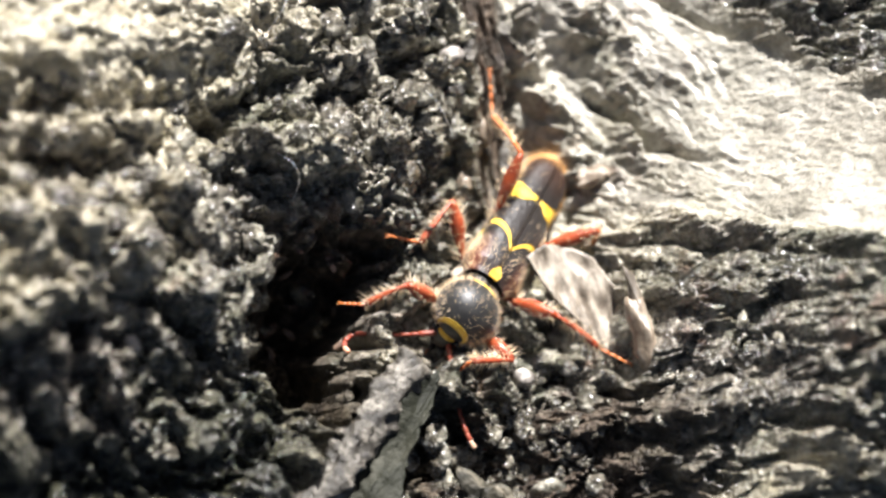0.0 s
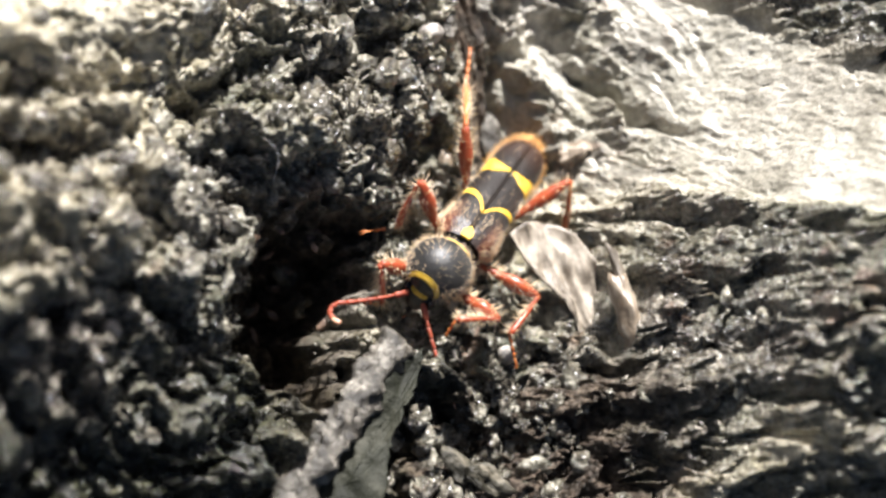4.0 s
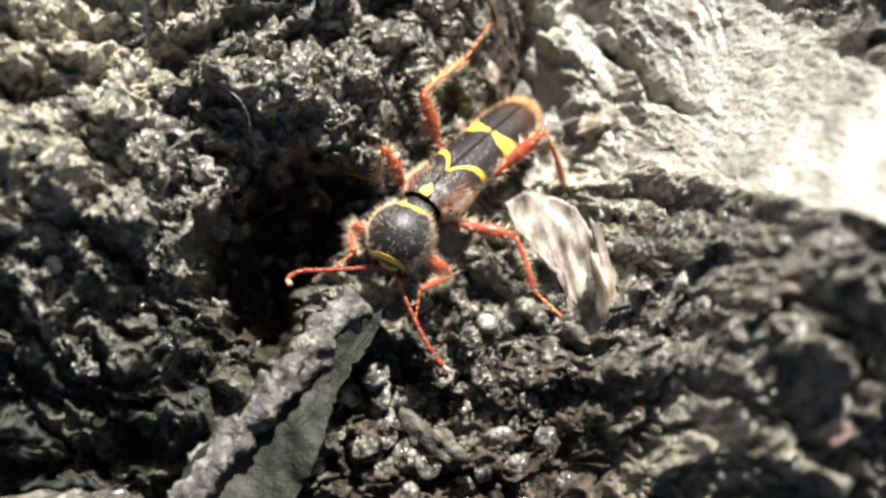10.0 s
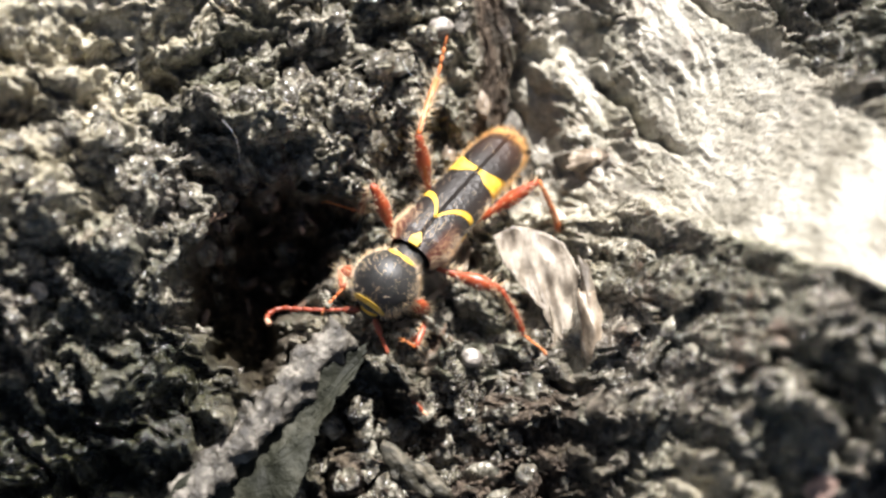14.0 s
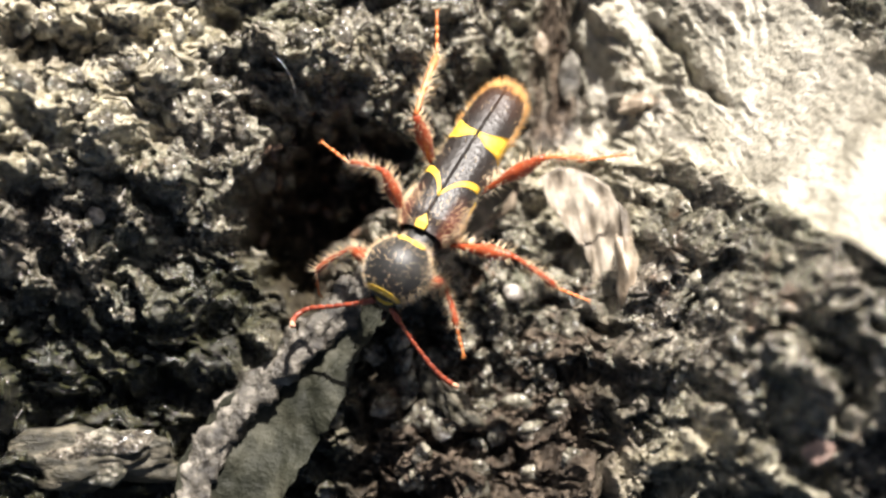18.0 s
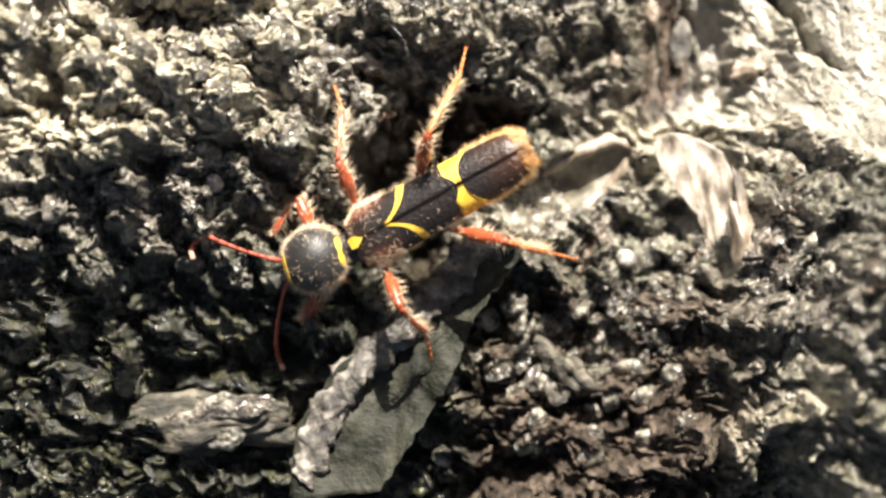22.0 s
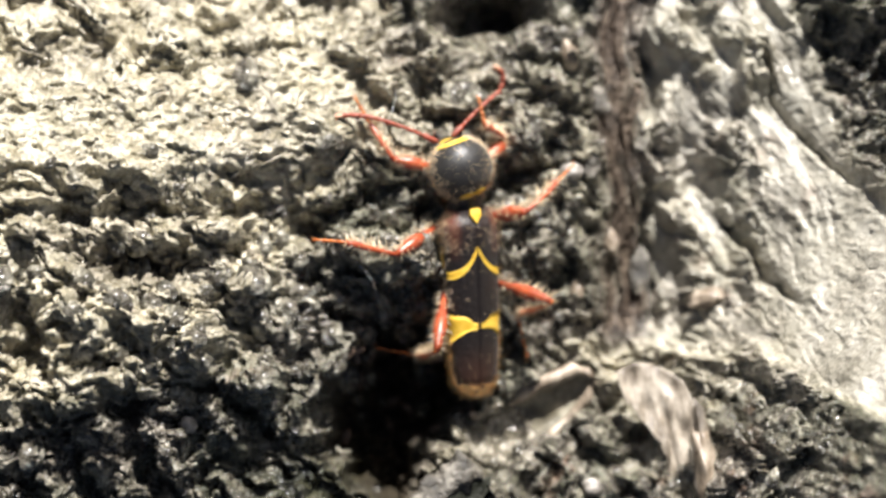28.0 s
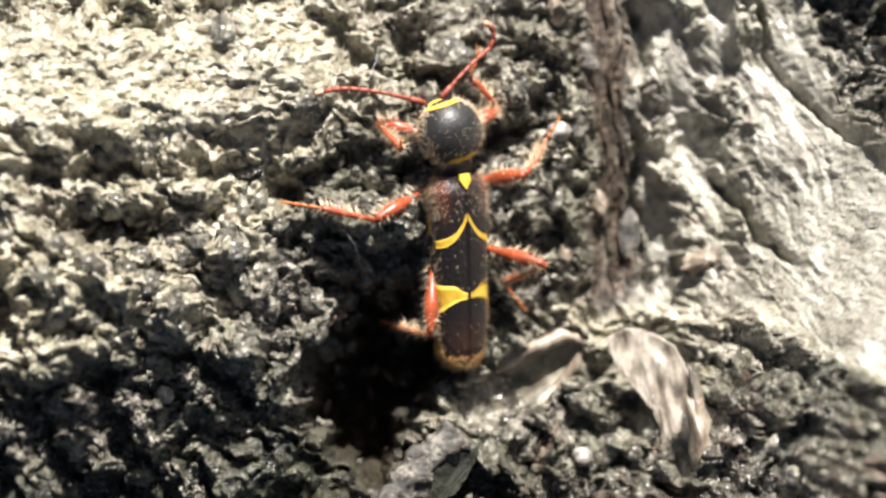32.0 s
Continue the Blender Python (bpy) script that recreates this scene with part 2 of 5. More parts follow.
ANT = leg_material("rust_antenna", (0.15, 0.030, 0.016), (0.29, 0.064, 0.03), 0.45)
TIP = leg_material("pale_tip", (0.45, 0.24, 0.15), (0.58, 0.36, 0.25), 0.5)
FRINGE = leg_material("orange_fringe", (0.55, 0.26, 0.07), (0.75, 0.40, 0.12), 0.4)
HAIR = leg_material("amber_hair", (0.62, 0.42, 0.22), (0.78, 0.60, 0.38), 0.4)
SILK = leg_material("silk", (0.6, 0.58, 0.55), (0.7, 0.68, 0.66), 0.3)
GNAT = shell_material("gnat_body", (0.02, 0.018, 0.016), (0.05, 0.045, 0.04), 0.5)


def wing_material():
    m, nt, b = node_mat("clear_wing")
    b.inputs["Base Color"].default_value = (0.35, 0.34, 0.32, 1)
    b.inputs["Roughness"].default_value = 0.15
    b.inputs["Alpha"].default_value = 0.12
    return m


WING = wing_material()


# ---- helpers for parts ----
def mesh_from(name, verts, faces, material, smooth=True):
    me = bpy.data.meshes.new(name)
    me.from_pydata([(v[0] * MM, v[1] * MM, v[2] * MM) for v in verts], [], faces)
    me.materials.append(material)
    if smooth:
        me.polygons.foreach_set("use_smooth", np.ones(len(me.polygons), dtype=bool))
    me.update()
    return me


def part(name, geo, material, parent=None, label="", smooth=True):
    """geo: (verts, faces) in millimetres."""
    ob = new(name, mesh_from(name, geo[0], geo[1], material, smooth))
    if parent is not None:
        ob.parent = parent
    return tagged(ob, label)


def join(*geos):
    vs, fs = [], []
    for v, f in geos:
        k = len(vs)
        vs += list(v)
        fs += [tuple(i + k for i in q) for q in f]
    return vs, fs


def loft(rings):
    """Rings of equal length, closed round, with a fan at either end."""
    n = len(rings[0])
    vs = [p for r in rings for p in r]
    fs = []
    for i in range(len(rings) - 1):
        for j in range(n):
            k = (j + 1) % n
            fs.append((i * n + j, i * n + k, (i + 1) * n + k, (i + 1) * n + j))
    for i in (0, len(rings) - 1):
        c = np.mean(np.array(rings[i]), axis=0)
        vs.append(tuple(c))
        m = len(vs) - 1
        for j in range(n):
            k = (j + 1) % n
            fs.append((m, i * n + k, i * n + j) if i == 0 else (m, i * n + j, i * n + k))
    return vs, fs


def lathe(profile, n=12, squash=1.0, sag=None):
    """profile: (x, radius) along +x; sag(x) lifts the axis."""
    rings = []
    for x, r in profile:
        z0 = sag(x) if sag else 0.0
        rings.append([(x, r * math.cos(a), z0 + r * squash * math.sin(a)) for a in np.linspace(0, 2 * math.pi, n, endpoint=False)])
    return loft(rings)


def ellipsoid(c, r, nu=28, nv=18, shape=None):
    rings = []
    for i in range(1, nu):
        a = math.pi * i / nu
        ring = []
        for j in range(nv):
            b = 2 * math.pi * j / nv
            p = [math.cos(a), math.sin(a) * math.cos(b), math.sin(a) * math.sin(b)]
            if shape:
                p = shape(p)
            ring.append((c[0] + r[0] * p[0], c[1] + r[1] * p[1], c[2] + r[2] * p[2]))
        rings.append(ring)
    return loft(rings)


def hair(p, d, length, width=0.018):
    p, d = np.array(p), np.array(d) / (np.linalg.norm(d) + 1e-9)
    s = np.cross(d, (0.3, 0.5, 0.8))
    s = s / (np.linalg.norm(s) + 1e-9)
    t = np.cross(d, s)
    vs = [p + width * (s * math.cos(a) + t * math.sin(a)) for a in (0, 2.1, 4.2)] + [p + d * length]
    return [tuple(v) for v in vs], [(0, 1, 3), (1, 2, 3), (2, 0, 3)]


# ---- bark relief ----
def hash01(ix, iy, seed):
    h = (ix * 374761393 + iy * 668265263 + seed * 1274126177) & 0xFFFFFFFF
    h = ((h ^ (h >> 13)) * 1274126177) & 0xFFFFFFFF
    h = ((h ^ (h >> 15)) * 2246822519) & 0xFFFFFFFF
    return ((h ^ (h >> 16)) & 0xFFFFF) / 1048575.0


def gnoise(x, y, seed):
    """Gradient noise, about -0.7 to 0.7."""
    ix, iy = np.floor(x).astype(np.int64), np.floor(y).astype(np.int64)
    fx, fy = x - ix, y - iy
    u, v = fx * fx * fx * (fx * (fx * 6 - 15) + 10), fy * fy * fy * (fy * (fy * 6 - 15) + 10)
    out = 0
    for dx in (0, 1):
        for dy in (0, 1):
            a = hash01(ix + dx, iy + dy, seed) * 2 * math.pi
            g = np.cos(a) * (fx - dx) + np.sin(a) * (fy - dy)
            out = out + g * (u if dx else 1 - u) * (v if dy else 1 - v)
    return out


def fbm(x, y, seed, octaves=4, gain=0.5):
    out, amp = 0, 1.0
    for k in range(octaves):
        out = out + amp * gnoise(x, y, seed + k)
        x, y, amp = x * 2.03 + 5.1, y * 2.03 + 2.7, amp * gain
    return out


def ridged(x, y, seed, octaves=4, gain=0.55):
    out, amp = 0, 1.0
    for k in range(octaves):
        out = out + amp * (1 - np.abs(gnoise(x, y, seed + k)) * 2.2)
        x, y, amp = x * 2.1 + 3.3, y * 2.1 + 7.9, amp * gain
    return out


def billow(x, y, seed, octaves=4, gain=0.55):
    """Rounded lumps parted by sharp creases."""
    out, amp = 0, 1.0
    for k in range(octaves):
        out = out + amp * np.abs(gnoise(x, y, seed + k)) * 2
        x, y, amp = x * 2.07 + 1.3 + 0.15 * y, y * 2.07 + 4.9, amp * gain
    return out


def cells(x, y, seed):
    """Distances to the nearest and second nearest of scattered points, and the nearest one's own number."""
    ix, iy = np.floor(x).astype(np.int64), np.floor(y).astype(np.int64)
    f1, f2, own = np.full(x.shape, 9.0), np.full(x.shape, 9.0), np.zeros(x.shape)
    for dx in (-1, 0, 1):
        for dy in (-1, 0, 1):
            cx, cy = ix + dx, iy + dy
            d = np.hypot(cx + hash01(cx, cy, seed) - x, cy + hash01(cx, cy, seed + 9) - y)
            near = d < f1
            f2 = np.where(near, f1, np.minimum(f2, d))
            own = np.where(near, hash01(cx, cy, seed + 17), own)
            f1 = np.where(near, d, f1)
    return f1, f2, own


def step(a, b, x):
    t = np.clip((x - a) / (b - a), 0, 1)
    return t * t * (3 - 2 * t)


def hill(x, y, cx, cy, rx, ry=None, turn=0.0):
    ry = ry or rx
    c, s = math.cos(radians(turn)), math.sin(radians(turn))
    dx, dy = x - cx, y - cy
    return np.exp(-(((dx * c + dy * s) / rx) ** 2 + ((-dx * s + dy * c) / ry) ** 2))


def along(x, y, pts):
    """Distance to a polyline, the signed side of it (left is positive) and the share of its length."""
    best, side, share = np.full(x.shape, 1e9), np.zeros(x.shape), np.zeros(x.shape)
    for k in range(len(pts) - 1):
        (ax, ay), (bx, by) = pts[k], pts[k + 1]
        ux, uy = bx - ax, by - ay
        t = np.clip(((x - ax) * ux + (y - ay) * uy) / (ux * ux + uy * uy), 0, 1)
        d = np.hypot(x - ax - t * ux, y - ay - t * uy)
        closer = d < best
        side = np.where(closer, np.sign(ux * (y - ay) - uy * (x - ax)), side)
        share = np.where(closer, (k + t) / (len(pts) - 1), share)
        best = np.minimum(best, d)
    return best, side, share


def inside(x, y, poly):
    """Signed distance to a closed outline, positive inside."""
    odd = np.zeros(x.shape, dtype=bool)
    best = np.full(x.shape, 1e9)
    for k in range(len(poly)):
        (ax, ay), (bx, by) = poly[k], poly[(k + 1) % len(poly)]
        ux, uy = bx - ax, by - ay
        t = np.clip(((x - ax) * ux + (y - ay) * uy) / (ux * ux + uy * uy), 0, 1)
        best = np.minimum(best, np.hypot(x - ax - t * ux, y - ay - t * uy))
        if ay != by:
            odd ^= ((ay > y) != (by > y)) & (x < (bx - ax) * (y - ay) / (by - ay) + ax)
    return np.where(odd, best, -best)


PLATE_EDGE = [(5.6, 4.6), (8.3, 4.3), (11.2, 4.5), (12.6, 4.1), (14.2, 3.1), (16.4, 2.3), (17.0, 1.2), (19.1, 0.3), (21.0, -1.2), (30.0, -6.0)]
GREY_OUT = [(0.7, -0.4), (0.3, -1.4), (-0.7, -2.6), (-1.5, -3.8), (-2.1, -5.6), (-3.2, -7.4), (-5.0, -10.2), (-8.6, -10.6), (-8.3, -7.6), (-6.8, -5.4), (-4.4, -3.0), (-2.1, -1.3)]
CUP_OUT = [(-0.8, 0.9), (0.4, 1.9), (1.8, 2.7), (3.2, 3.35), (4.4, 3.85), (5.1, 3.5), (4.9, 2.7), (4.2, 1.9), (3.1, 0.9), (1.6, 0.1), (0.1, 0.0)]
WHITE_OUT = [(6.0, 3.7), (6.8, 4.1), (7.8, 4.0), (8.8, 3.3), (9.4, 2.0), (9.35, 0.6), (9.2, -0.7), (9.15, -1.8), (8.6, -2.1), (8.2, -1.5), (8.15, -0.4), (7.8, 0.7), (7.1, 1.6), (6.3, 2.6)]
CAVITY = [(-6.0, 4.4), (-4.6, 5.5), (-1.6, 5.7), (0.4, 4.9), (0.0, 3.0), (-1.2, 2.0), (-1.6, -0.2), (-2.9, -1.9), (-4.8, -1.7), (-6.3, 1.3)]


# the beetle's furrow runs between two swells of the bark: x, y and rise in mm
SWELLS = [(-13, -9, 0.5),
          (1, -9, -1.8), (8, -9, -2.2), (15, -9, 7.9), (22, -9, 0.6), (-13, -2, -2.6), (1, -2, 0.3), (8, -2, -6.0), (15, -2, 9.0), (22, -2, 1.2), (-20, 5, 0.3), (-13, 5, 1.0), (-6, 5, -2.0), (1, 5, 0.4), (8, 5, -5.0), (15, 5, -0.8), (22, 5, 1.0), (-13, 12, 2.6), (-6, 12, 0.5), (1, 12, 0.8), (8, 12, -2.5), (15, 12, -3.0), (22, 12, 0.8), (-13, 19, 1.2), (-6, 19, 1.5), (1, 19, 0.6), (8, 19, -0.5), (15, 19, -0.9)]


def large_form(x, y):
    xc, yc = np.clip(x, -24, 27), np.clip(y, -14, 25)
    z = 1.88 + 0.0928 * xc + -0.2182 * yc + 0.01986 * xc * xc
    for cx, cy, rise in SWELLS:
        z = z + rise * np.exp(-((x - cx) ** 2 + (y - cy) ** 2) / 49.0)
    # the swells level out
    return np.where(z > 9, 9 + 6 * np.tanh((z - 9) / 6), z)


def relief(x, y):
    """Height of the bark in mm and the shares of pale, brown and algal surface, shade included in the last two."""
    swell = large_form(x, y)
    k = 77.0 / (77.0 - np.clip(swell, -18, 10))
    x, y = x * k, y * k
    wx = x + 0.75 * gnoise(x * 0.33, y * 0.33, 1) + 0.28 * gnoise(x * 1.1, y * 1.1, 2) + 0.10 * gnoise(x * 3.1, y * 3.1, 61)
    wy = y + 0.75 * gnoise(x * 0.33, y * 0.33, 3) + 0.28 * gnoise(x * 1.1, y * 1.1, 4) + 0.10 * gnoise(x * 3.1, y * 3.1, 62)
    yc = np.clip(y, -14, 25)
    z = 1.0 + 0.02 * x + 0.11 * yc - 0.008 * yc * yc

    # pale plate on the sunny side, with its ragged edge
    dist, side, share = along(wx, wy, PLATE_EDGE)
    over = dist * side
    east = step(6.2, 7.6, wx)
    # rough olive crust that borders the plate on its far side
    crust = step(-0.5, 0.7, inside(wx, wy, [(13.6, 20.5), (14.8, 16.2), (15.5, 13.2), (17.4, 10.4), (20.0, 8.4), (21.5, 6.8), (30, 3.5), (40, 30), (13, 30)]))
    plate = step(-0.25, 0.35, over) * east * (1 - crust)
    z = z - 0.55 * crust
    low = step(0.0, 1.2, -over) * east
    # strip of upright fibres between the crust and the plate
    strip = step(5.0, 5.9, wx) * step(7.8, 6.9, wx) * step(4.0, 5.4, wy)
    fall = low * np.clip(-over, 0, 12)
    z = z - 2.7 * low * (1 - np.exp(-np.clip(-over, 0, 20) / 6.0)) * step(8.5, 14.0, wx - 0.2 * wy) - 0.2 * low * step(10.5, 12.0, wx)

    cx, cy = wx + 1.5 * fbm(x / 1.9, y / 1.9, 141, 3), wy + 1.5 * fbm(x / 1.9, y / 1.9, 145, 3)
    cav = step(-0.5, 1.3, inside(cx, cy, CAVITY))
    sx, sy = x + 0.75 * gnoise(x * 0.33, y * 0.33, 1), y + 0.75 * gnoise(x * 0.33, y * 0.33, 3)
    smoothplate = step(0, 1.2, inside(wx, wy, [(-24, 18.5), (-12, 17.2), (-5.8, 18.5), (-3.6, 14.6), (-5.6, 12.0), (-11.0, 11.8), (-17, 12.0), (-24, 13)]))

    # large forms
    z = z + 1.6 * hill(wx, wy, 3.6, -0.8, 3.4, 2.6) + 0.9 * hill(wx, wy, 0.8, -6.8, 3.0, 2.9) + 0.6 * hill(wx, wy, -1.8, 8.3, 3.2, 1.6, -18)
    z = z + 1.1 * hill(wx, wy, -8.5, 3.6, 3.0, 1.7, -30) + 0.8 * hill(wx, wy, -9.8, -1.4, 3.2, 1.2, 18) + 0.9 * smoothplate
    z = z + 0.7 * hill(wx, wy, 4.2, 13.0, 2.2, 3.0) + 0.9 * hill(wx, wy, 10.9, 16.0, 2.0, 3.2) + 0.7 * hill(wx, wy, 13.0, 10.5, 2.4, 1.4, 20)
    z = z + 0.3 * hill(sx, sy, 10.4, 6.9, 1.3, 0.6, 8) + 0.8 * hill(wx, wy, 8.0, 13.9, 0.9, 1.8) + 1.7 * hill(wx, wy, 9.2, -8.6, 5.0, 0.9, 18)
    z = z - 0.20 * step(1.0, -8.0, y) * np.clip(1.0 - y, 0, 14) * step(-1.0, -5.0, x)
    # the left-hand swell: lit on its far side, shaded on the near one
    z = z + 2.4 * hill(x, y, -15.0, 4.6, 9.0, 5.8, -8) + 0.3 * hill(x, y, 3.0, 9.5, 6.0, 4.0)
    # hollows
    z = z - 5.2 * cav - 2.2 * hill(cx, cy, -3.6, 1.6, 1.6, 2.2, -20)
    z = z - 8.0 * hill(wx, wy, 0.9, 19.3, 1.7, 1.2) - 2.8 * hill(wx, wy, -13.8, 8.5, 2.3, 0.8, -9) - 3.4 * hill(wx, wy, -19.0, 5.6, 1.1, 1.9)
    z = z + 0.7 * hill(wx, wy, 8.2, 2.8, 2.4, 1.3) - 0.3 * hill(wx, wy, 10.3, 5.6, 1.5, 0.7) - 1.3 * hill(wx, wy, 16.6, 17.2, 2.6, 2.0) - 2.2 * hill(wx, wy, -11.2, -5.5, 3.8, 0.7, 8)
    z = z - 0.9 * hill(wx, wy, 6.6, 0.9, 0.6, 1.2, 20) - 1.1 * hill(wx, wy, 3.4, 7.4, 0.9, 1.4) - 1.6 * hill(wx, wy, 0.0, -9.9, 2.4, 0.6, 30)
    z = z - 1.2 * hill(wx, wy, -1.8, -2.0, 1.3, 1.3) - 1.1 * hill(wx, wy, 2.8, 4.8, 1.2, 0.8) - 1.3 * hill(wx, wy, 0.4, 11.0, 2.6, 0.7, 25)
    # cracks in the plate and the crust
    for pts, deep, wide in (([(10.6, 9.6), (11.6, 8.6), (12.3, 7.7), (13.6, 6.8)], 1.3, 0.2), ([(12.4, 16.5), (13.6, 13.8), (15.6, 11.8)], 0.8, 0.22),
                            ([(-8.0, 9.0), (-5.5, 10.6), (-2.8, 11.3)], 1.5, 0.45), ([(-20, 10.6), (-15, 11.1), (-9, 11.0), (-6.6, 9.8)], 1.1, 0.4),
                            ([(7.6, 5.2), (7.4, 9.0), (7.9, 13.0), (7.3, 19.0)], 0.9, 0.3), ([(-16, 2.2), (-11, 3.4), (-8.4, 1.4)], 1.0, 0.35)):
        d, s, k = along(wx, wy, pts)
        z = z - deep * np.exp(-(d / wide) ** 2)
    # crusty ridge that frames the grey flake, and the lip of the plate
    d, s, k = along(wx, wy, [(-0.6, 0.7), (-2.2, -0.8), (-4.6, -2.8), (-6.6, -4.6), (-7.9, -6.2), (-8.6, -8.5)])
    ridge = np.exp(-(d / 0.62) ** 2)
    z = z + 0.5 * ridge
    d, s, k = along(wx, wy, [(3.9, 4.6), (5.6, 5.0), (8.3, 4.4), (10.8, 4.5), (12.2, 4.4)])
    lip = np.exp(-(d / 0.36) ** 2)
    z = z + 0.3 * lip

    # crust: creased lumps, broken scales and grains
    patch = step(-0.3, 0.25, fbm(sx / 2.2, sy / 3.4, 151, 3)) * step(13.4, 11.0, wx)
    calm = np.clip((0.98 - 0.5 * patch) * plate + 0.5 * smoothplate + 0.22 * step(9.5, 12.5, wy - 0.15 * wx) * step(-1.5, -4.5, wx) + 0.15 * cav + 0.96 * strip, 0, 0.98)
    # beds of the loose pieces
    bed = np.maximum.reduce([step(-0.3, 0.5, inside(x, y, o)) for o in (GREY_OUT, CUP_OUT, WHITE_OUT)])
    rough = (1 - calm) * (1 - 0.85 * bed)
    z = z - 0.5 * bed + 1.7 * step(-0.5, 0.6, inside(x, y, GREY_OUT))
    vx = wx + 0.55 * fbm(x / 1.7, y / 1.7, 131, 2)
    vy = wy + 0.55 * fbm(x / 1.7, y / 1.7, 135, 2)
    # lower-left flank: green growth with the shade there painted into its colour
    shaded_flank = step(0.0, -4.5, y + 0.08 * x + 1.5 * gnoise(x / 2.5, y / 2.5, 97)) * step(0.5, -3.5, wx)
    z = z + rough * (1 + 0.15 * shaded_flank) * (1.75 * billow(vx / 2.7 + 0.12 * vy, vy / 2.4, 11, 4, 0.5) - 1.0)
    f1, f2, own = cells(vx / 1.75, vy / 1.35, 17)
    z = z + rough * (0.55 * (own - 0.5) + 0.45 * np.sqrt(np.clip(1 - (f1 / 0.85) ** 2, 0, 1)))
    f1, f2, own = cells(vx / 0.78 + 0.3 * z, vy / 0.62, 23)
    z = z + (0.01 + 0.99 * rough) * (0.30 * np.sqrt(np.clip(1 - (f1 / 0.8) ** 2, 0, 1)) + 0.26 * (own - 0.5))
    f1, f2, own = cells(vx / 0.40, vy / 0.36, 37)
    grains = step(-0.15, 0.25, fbm(x / 3.0, y / 3.0, 43, 2))
    z = z + (0.01 + 0.99 * rough) * (0.13 + 0.14 * grains) * (np.sqrt(np.clip(1 - (f1 / 0.75) ** 2, 0, 1)) + 0.8 * (own - 0.5))
    z = z + 0.10 * rough * (ridged(vx / 1.2, vy / 1.0, 47, 3) - 1.0)
    f1, f2, own = cells(vx / 0.21, vy / 0.20, 39)
    z = z + rough * 0.11 * (np.sqrt(np.clip(1 - (f1 / 0.75) ** 2, 0, 1)) + 0.8 * (own - 0.5))
    z = z + (0.006 + 0.11 * rough) * fbm(x / 0.36, y / 0.36, 53, 3, 0.6)
    # grain of the plate and the fibres
    pits = step(0.44, 0.54, fbm(wx / 0.30, wy / 0.34, 77, 3)) * step(12.5, 15.0, wx)
    z = z + plate * ((1.0 * fbm(sx / 2.6 + 0.25 * sy, sy / 4.6, 71, 2, 0.35) + 0.30 * ridged(sx / 1.3 + 0.4 * sy, sy / 4.0, 79, 3)) * step(17.0, 12.0, wx) + 0.05 * fbm(sx / 0.8, sy / 1.8, 75, 3) - 0.12 * pits)
    z = z + strip * (0.42 * ridged(sx / 0.8 + 0.08 * np.sin(sy), sy / 9.0, 81, 2) + 0.18 * fbm(sx / 0.22, sy / 4.0, 83, 2) - 0.3)
    z = z + smoothplate * 0.22 * ridged(wx / 1.3 + 0.3 * wy, wy / 0.6, 85, 3)

    lichen = step(-0.8, 1.5, inside(wx, wy, [(-26, 28), (-2.6, 28), (-3.4, 13.5), (-5.8, 10.6), (-8.6, 4.6), (-26, 0.5)])) + 0.6 * hill(wx, wy, 3.6, 12.6, 2.6, 3.4) + 0.6 * hill(wx, wy, -1.4, 15.0, 2.6, 3.0) + 0.4 * hill(wx, wy, -1.6, 8.4, 3.0, 1.5)
    plate = plate * (1 - 0.6 * patch)
    streak = step(-0.25, 0.35, fbm(wx / 2.2, wy / 3.0, 91, 3))
    pale = np.clip(plate * (0.55 + 0.45 * np.maximum(streak, step(12, 15, wx))) + 0.55 * lip + 1.0 * lichen * (1 - shaded_flank) * (0.65 + 0.35 * streak) + 0.4 * ridge, 0, 1)
    # hollow: brown floor with painted shade, carried past its lower rim by a hill
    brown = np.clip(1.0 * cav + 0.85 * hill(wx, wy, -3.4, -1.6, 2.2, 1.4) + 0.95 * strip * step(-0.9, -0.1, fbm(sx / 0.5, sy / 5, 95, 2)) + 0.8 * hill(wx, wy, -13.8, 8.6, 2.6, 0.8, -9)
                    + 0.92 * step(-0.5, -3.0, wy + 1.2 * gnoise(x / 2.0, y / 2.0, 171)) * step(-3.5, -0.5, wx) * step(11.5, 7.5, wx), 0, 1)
    # flank and first hill also paint the shade lower-left of the hollow
    algae_shade = np.clip(1.0 * shaded_flank + 0.9 * hill(wx, wy, -6.6, -0.6, 2.4, 2.8) + 0.6 * hill(wx, wy, 0.2, -2.4, 2.4, 2.0)
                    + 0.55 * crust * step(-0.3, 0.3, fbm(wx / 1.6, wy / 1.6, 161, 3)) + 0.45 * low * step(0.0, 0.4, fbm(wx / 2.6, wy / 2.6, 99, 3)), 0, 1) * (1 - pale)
    pale = np.clip(pale + 0.7 * hill(wx, wy, 8.0, 2.6, 2.6, 1.6) + 0.8 * hill(wx, wy, 5.6, 4.0, 1.7, 0.8) + 0.25 * hill(wx, wy, 1.2, 0.9, 2.4, 0.8, 30) + 0.75 * hill(wx, wy, 10.5, -8.1, 4.2, 0.9, 18) + 0.25 * hill(wx, wy, 14.5, -7.5, 4.0, 3.0), 0, 1) * (1 - 0.8 * strip) * (1 - 0.75 * hill(sx, sy, 10.4, 6.7, 1.4, 0.6, 8))
    return z + swell, pale, brown, algae_shade, np.clip(plate + 0.95 * strip, 0, 1)


X0, X1, Y0, Y1, STEP = -24.0, 25.0, -13.0, 25.0, 0.052
AXIS_X = np.arange(X0, X1 + 1e-6, STEP)
